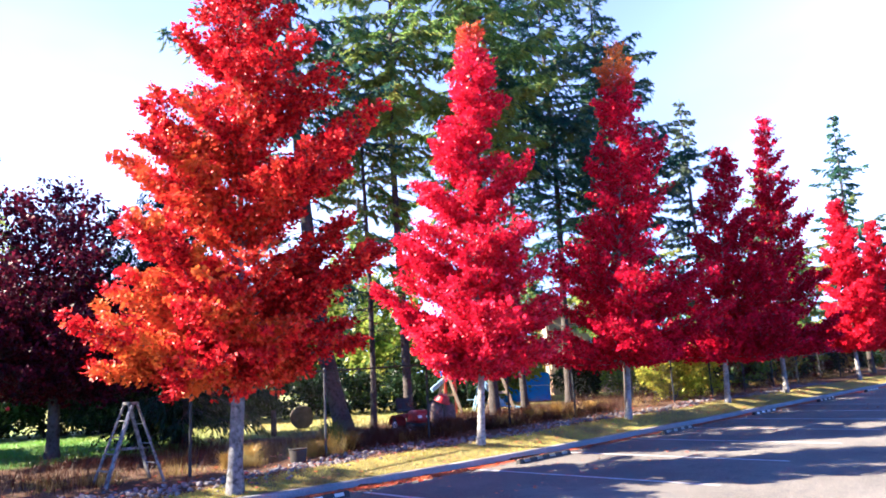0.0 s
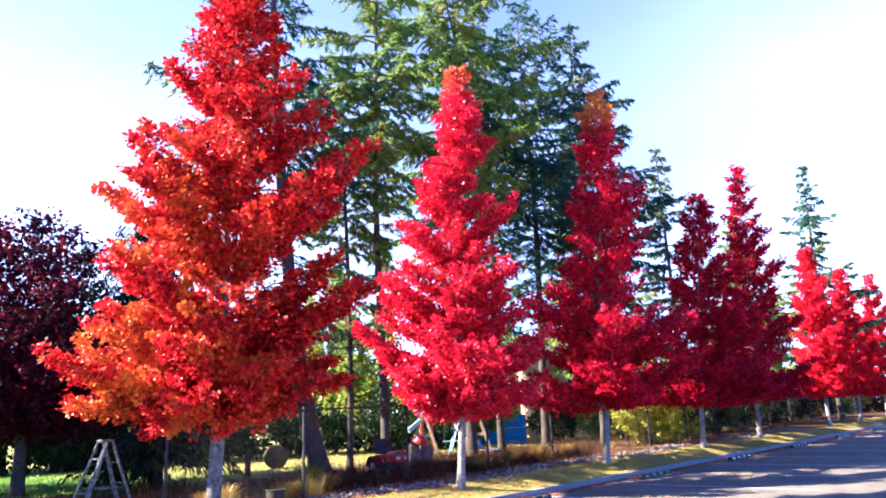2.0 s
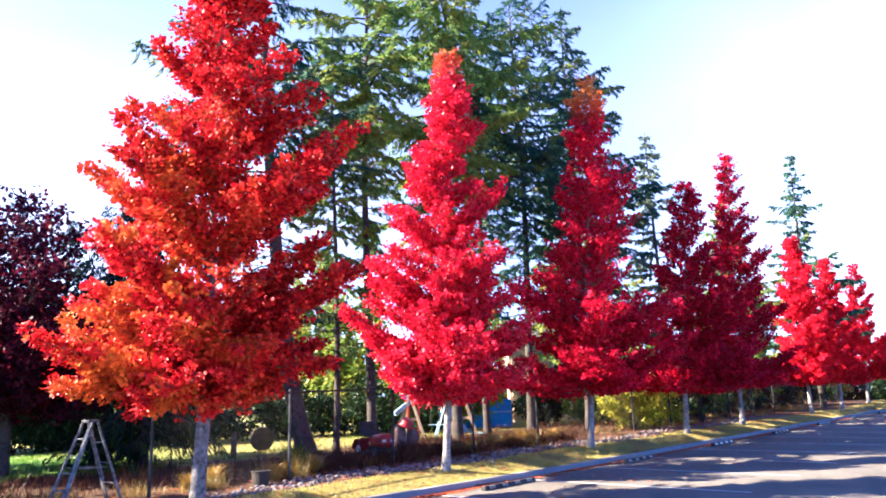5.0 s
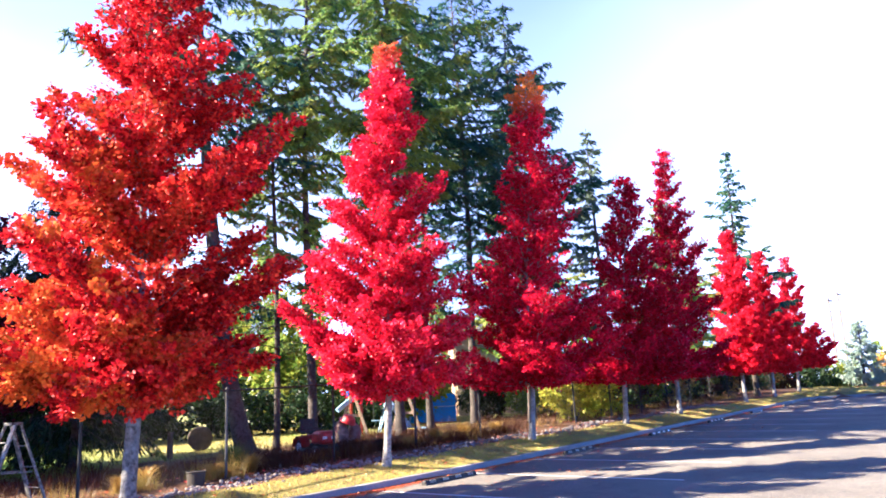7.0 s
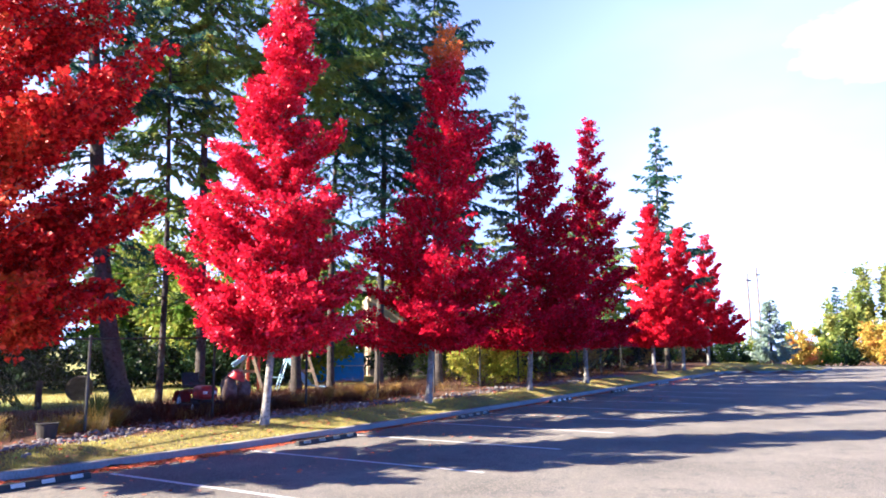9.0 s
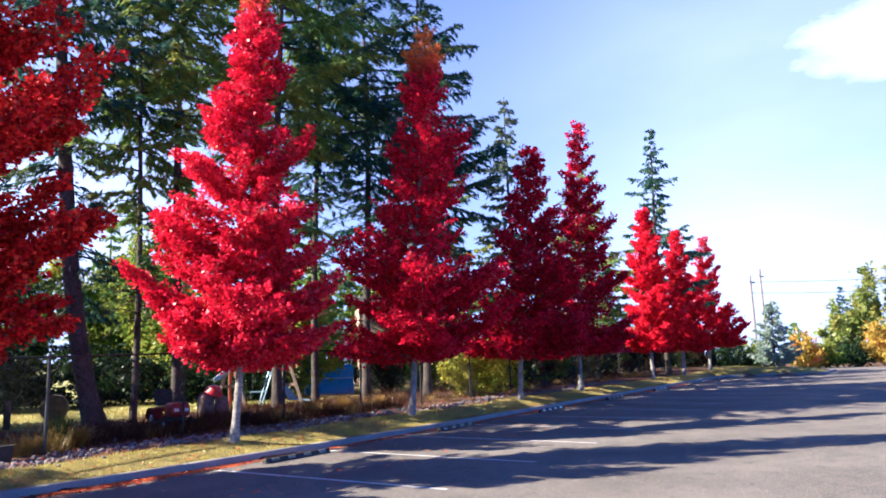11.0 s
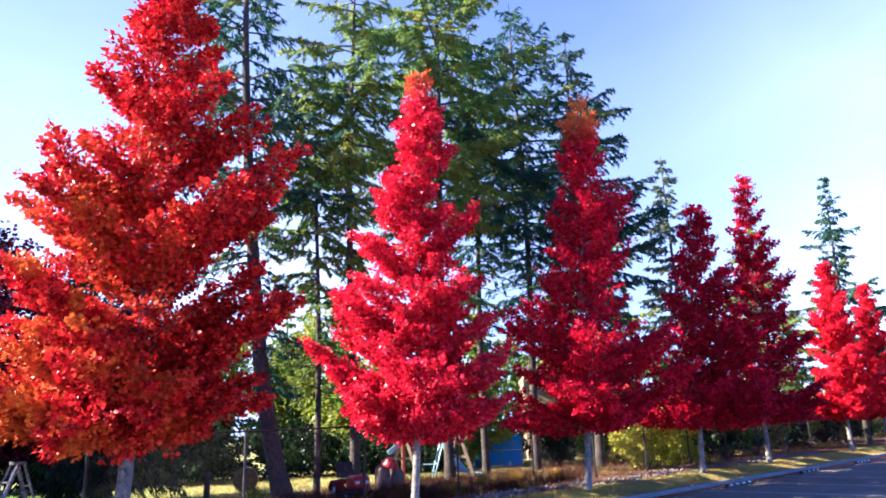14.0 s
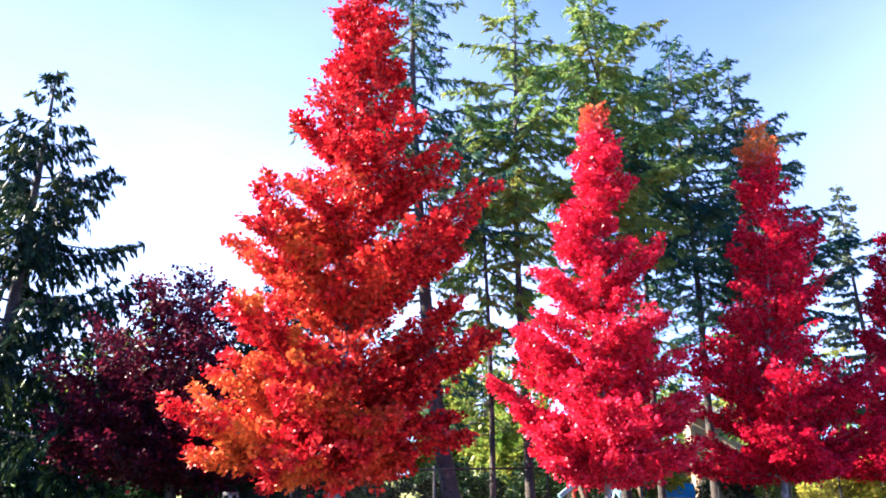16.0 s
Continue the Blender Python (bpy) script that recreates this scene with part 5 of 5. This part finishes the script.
def house():
    """A beige house beyond the yard, of which gaps in the trees show a stretch of wall and a window."""
    x0, x1, y0, y1, eave, ridge = 4.9, 9.6, 38.0, 43.0, 5.1, 5.75
    z0 = ground_at(8, 38) - 0.1
    h = thing("house", "beige sided house with white-framed windows behind the trees", "house", "", pose(0, 0, 0))
    bm = bmesh.new()
    xs = [6.95, 8.05]                       # the window's opening
    box(bm, (xs[0] - x0, 0.2, eave - z0), pose((x0 + xs[0]) / 2, y0, (eave + z0) / 2))
    box(bm, (x1 - xs[1], 0.2, eave - z0), pose((x1 + xs[1]) / 2, y0, (eave + z0) / 2))
    box(bm, (xs[1] - xs[0], 0.2, 3.62 - z0), pose(sum(xs) / 2, y0, (3.62 + z0) / 2))
    box(bm, (xs[1] - xs[0], 0.2, eave - 4.75), pose(sum(xs) / 2, y0, (eave + 4.75) / 2))
    for x in (x0, x1):
        box(bm, (0.2, y1 - y0, eave - z0), pose(x, (y0 + y1) / 2 + 0.1, (eave + z0) / 2))
    box(bm, (x1 - x0 - 0.2, 0.2, eave - z0), pose((x0 + x1) / 2, y1, (eave + z0) / 2))
    part("wall", bm, SIDING, h)
    bm = bmesh.new()
    run = (y1 - y0) / 2 + 0.5
    pitch = math.degrees(math.atan2(ridge - eave, run))
    ln = math.hypot(run, ridge - eave)
    for sgn in (-1, 1):
        box(bm, (x1 - x0 + 0.9, ln, 0.14), pose((x0 + x1) / 2, (y0 + y1) / 2 + sgn * run / 2, (eave + ridge) / 2 + 0.1, -sgn * pitch, 0, 0))
    part("roof", bm, ROOFING, h)
    bm = bmesh.new()
    for x in (xs[0] + 0.05, sum(xs) / 2, xs[1] - 0.05):
        box(bm, (0.1, 0.12, 1.13), pose(x, y0 - 0.06, 4.185))
    win = part("window", bm, WHITE_TRIM, h)
    bm = bmesh.new()
    box(bm, (1.3, 0.2, 0.1), pose(sum(xs) / 2, y0 - 0.14, 3.6))
    part("sill", bm, WHITE_TRIM, win)
    bm = bmesh.new()
    box(bm, (1.3, 0.16, 0.12), pose(sum(xs) / 2, y0 - 0.12, 4.8))
    part("head_trim", bm, WHITE_TRIM, win)
    bm = bmesh.new()
    box(bm, (1.08, 0.03, 1.12), pose(sum(xs) / 2, y0 + 0.02, 4.185))
    part("pane", bm, PANE, win)


house()


# ---- poles and wires far off ----
def utility_pole(x, y, H, seed):
    z = ground_at(x, y)
    p = thing("utility_pole", "tall weathered wooden utility pole in the distance", "utility pole", "utility poles", pose(x, y, z - 0.3, 0, 0, 35))
    part("shaft", tube_mesh("shaft", [[(0, 0, 0, 0.19), (0, 0, H * 0.5, 0.16), (0, 0, H, 0.12)]], 10), POLE_WOOD, p)
    for k, w in ((0.92, 1.5),):
        bm = bmesh.new()
        box(bm, (w, 0.12, 0.14), pose(0, -0.16, H * k), 0.01)
        part("crossarm", bm, POLE_WOOD, p)
    for o in (-0.65, 0.65):
        bm = bmesh.new()
        bmesh.ops.create_cone(bm, cap_ends=True, segments=8, radius1=0.06, radius2=0.04, depth=0.2, matrix=pose(o, -0.16, H * 0.92 + 0.16))
        part("insulator", bm, ROCK, p)


POLES = [(63.8, 91.9, 13.4), (57.2, 84.3, 11.5), (84.0, 48.0, 11.0)]
for k, (px, py, ph) in enumerate(POLES):
    utility_pole(px, py, ph, k)


def power_line(o, k):
    """A wire hung from the crossarm of one pole to the next, sagging."""
    (x0, y0, h0), (x1, y1, h1) = POLES[1], POLES[2]
    z0, z1 = ground_at(x0, y0) - 0.3 + h0 * k + 0.1, ground_at(x1, y1) - 0.3 + h1 * k + 0.1
    pts = [(x0 + (x1 - x0) * t + o, y0 + (y1 - y0) * t, z0 + (z1 - z0) * t - 1.0 * 4 * t * (1 - t), 0.025) for t in np.linspace(0, 1, 25)]
    tagged(part("power_line", tube_mesh("power_line", [pts], 4), WIRE), "thin overhead power line before the far trees", "cable", "power lines")


for o, k in ((0.0, 0.92), (0.0, 0.8)):
    power_line(o, k)


# ---- small scatter ----
def rocks():
    """Pale broken rock along the foot of the fence."""
    rng = np.random.default_rng(5)
    bm = bmesh.new()
    bmesh.ops.create_icosphere(bm, subdivisions=1, radius=1.0)
    base = np.array([v.co[:] for v in bm.verts])
    tri = np.array([[v.index for v in f.verts] for f in bm.faces])
    bm.free()
    V, F = [], []
    n = 0
    for i in range(2800):
        a = rng.uniform(-9, 26)
        b = -0.95 + rng.normal(0, 0.27) + 0.2 * math.sin(a * 0.8)
        if rng.random() < 0.3 and a > 4:
            continue
        r = 0.022 + 0.045 * rng.random() ** 2.0
        x, y = plan(a, b)
        v = base * (1 + rng.normal(0, 0.16, (len(base), 1))) * np.array([1, 0.8, 0.62]) * r
        t = rng.random() * 6.28
        v = np.stack([v[:, 0] * math.cos(t) - v[:, 1] * math.sin(t), v[:, 0] * math.sin(t) + v[:, 1] * math.cos(t), v[:, 2]], axis=1)
        V.append(v + np.array([x, y, ground_z(a, b) + r * 0.3]))
        F.append(tri + n)
        n += len(v)
    ob = part("gravel", mesh_of("gravel", np.concatenate(V), np.concatenate(F)), ROCK)
    tagged(ob, "band of pale broken rock along the fence", "gravel", kind="stuff")


rocks()


def blades(name, label, mat, spots, height, width, seed, category="grass", flop=0.35):
    """Grass as single bent blades. spots: (a, b) arrays and a height factor for each."""
    rng = np.random.default_rng(seed)
    V = []
    for a, b, k in spots:
        x, y = plan(a, b)
        z = ground_z(a, b) - 0.01
        h = height * k * (0.6 + 0.7 * rng.random())
        t = rng.random() * 6.28
        d = np.array([math.cos(t), math.sin(t)]) * h * flop * (0.4 + rng.random())
        w = np.array([-math.sin(t), math.cos(t)]) * width * (0.6 + 0.6 * rng.random())
        V += [(x - w[0], y - w[1], z), (x + w[0], y + w[1], z), (x + d[0] + w[0] * 0.3, y + d[1] + w[1] * 0.3, z + h), (x + d[0] - w[0] * 0.3, y + d[1] - w[1] * 0.3, z + h)]
    ob = part(name, mesh_of(name, V, np.arange(len(V)).reshape(-1, 4)), mat)
    tagged(ob, label, category, kind="stuff")


rng = np.random.default_rng(77)
spots = []
for _ in range(26000):
    a = rng.uniform(-13, 34) if rng.random() < 0.7 else rng.uniform(-9, 8)
    spots.append((a, rng.uniform(-0.5, kerb_b(a) - 0.17), 1.0))
for _ in range(5000):
    a = rng.uniform(38.5, 47)
    spots.append((a, rng.uniform(0, kerb_b(a) - 0.3), 1.6))
blades("verge_grass", "short dry yellow-green grass on the verge", STRIP_BLADE, spots, 0.055, 0.006, 1)
spots = []
for _ in range(60):
    ca, cb, k = rng.uniform(-12, 34), -1.75 - abs(rng.normal(0, 0.9)), rng.uniform(0.5, 1.3)
    for _ in range(90):
        spots.append((ca + rng.normal(0, 0.16), cb + rng.normal(0, 0.16), k))
for ca, cb, k in ((-2.9, -1.9, 1.9), (-2.5, -2.3, 2.2), (-3.6, -2.0, 1.6), (-5.0, -2.0, 1.3), (5.5, -2.6, 1.7), (7.4, -2.5, 1.6), (3.6, -2.3, 1.4)):
    for _ in range(330):
        spots.append((ca + rng.normal(0, 0.16), cb + rng.normal(0, 0.16), k * rng.uniform(0.5, 1.1)))
blades("dry_grass", "tall dry straw-coloured grass along the fence", DRY_BLADE, spots, 0.24, 0.004, 2, flop=0.6)
spots = []
for i in range(900):
    ca, cb, k = rng.uniform(-9, 34) if i < 420 else rng.uniform(-2.5, 9), rng.uniform(-6.0, -2.1) if i < 420 else rng.uniform(-3.6, -1.9), rng.uniform(0.6, 1.5)
    for _ in range(40):
        spots.append((ca + rng.normal(0, 0.25), cb + rng.normal(0, 0.25), k))
blades("dead_brush", "low dead brown brush and weeds behind the fence", BROWN_BLADE, spots, 0.22, 0.006, 4, flop=0.9)
spots = []
for _ in range(30000):
    spots.append((rng.uniform(-14, 10), rng.uniform(-17, -6.2), 1.0))
blades("lawn_grass", "sunlit green lawn grass behind the fence", GREEN_BLADE, spots, 0.07, 0.012, 3)


def tussock(a, b, H, n, seed, mat, label):
    """A clump of long arching blades from one root."""
    rng = np.random.default_rng(seed)
    x, y = plan(a, b)
    t = thing("grass_tussock", label, "grass clump", "tussocks along the fence", pose(x, y, ground_z(a, b) - 0.02))
    V, F = [], []
    for _ in range(n):
        phi, h, out = rng.random() * 6.283, H * rng.uniform(0.45, 1.05), rng.uniform(0.1, 0.7) * H
        r0 = rng.random() * 0.09
        d, w = np.array([math.cos(phi), math.sin(phi), 0]), np.array([-math.sin(phi), math.cos(phi), 0]) * rng.uniform(0.004, 0.009)
        k0 = len(V)
        for u, thin in ((0, 1.0), (0.4, 1.0), (0.75, 0.7), (1.0, 0.12)):
            p = d * (r0 + out * u ** 1.7) + np.array([0, 0, h * (u - 0.28 * u ** 3)])
            V += [p - w * thin, p + w * thin]
        F += [(k0 + 2 * i, k0 + 2 * i + 1, k0 + 2 * i + 3, k0 + 2 * i + 2) for i in range(3)]
    part("tuft", mesh_of("tuft", V, F), mat, t)


for k, (a, b, H, n, mat, label) in enumerate([(-2.65, -2.15, 1.05, 420, HEDGE_LEAF, "tall grey-green grass clump by the fence post"), (-2.3, -2.0, 0.62, 380, DRY_BLADE, "golden dry grass clump by the fence post"), (-3.3, -2.05, 0.5, 260, DRY_BLADE, "golden dry grass clump by the fence post"),
                                              (4.7, -2.3, 0.62, 320, DRY_BLADE, "rusty dry grass clump along the fence"), (6.3, -2.4, 0.75, 340, DRY_BLADE, "rusty dry grass clump along the fence"), (7.9, -2.3, 0.6, 300, DRY_BLADE, "rusty dry grass clump along the fence"), (2.4, -2.4, 0.5, 260, BROWN_BLADE, "dead brown grass clump along the fence"), (-5.4, -2.0, 0.5, 260, DRY_BLADE, "golden dry grass clump along the fence"), (-4.7, -2.3, 0.6, 260, DRY_BLADE, "golden dry grass clump along the fence")]):
    tussock(a, b, H, n, 300 + k, mat, label)


def fallen_leaves():
    rng = np.random.default_rng(9)
    n = 12000
    a = rng.uniform(-12, 30, n)
    near = rng.random(n)
    a[9000:] = rng.normal(-3.2, 1.3, 3000)          # drifted against the kerb by the first stops
    near[9000:] *= 0.4
    c = np.zeros((n, 3))
    for i in range(n):
        kb = kerb_b(a[i])
        if near[i] < 0.4:
            b = kb + 0.03 + abs(rng.normal(0, 0.16))
            z = lot_z(a[i], b) + 0.012
        elif near[i] < 0.62:
            b = rng.uniform(-2.6, kb - 0.18)
            z = ground_z(a[i], b) + 0.05
        else:
            b = kb + 0.02 + abs(rng.normal(0, 0.10)) if near[i] < 0.93 else kb + rng.uniform(0.2, 3.5)
            z = lot_z(a[i], b) + 0.012
        c[i] = (*plan(a[i], b), z)
    ln = 0.05 + 0.05 * rng.random(n)
    ob = part("fallen_leaves", leaf_mesh("fallen_leaves", c, np.concatenate([rng.normal(0, 1, (n, 2)), np.zeros((n, 1))], axis=1), rng.normal(0, 0.25, (n, 3)) + np.array([0, 0, 1.0]), ln, ln * 0.8, 0.1), FALLEN)
    tagged(ob, "fallen red and brown leaves in the gutter and grass", "leaves", kind="stuff")


fallen_leaves()
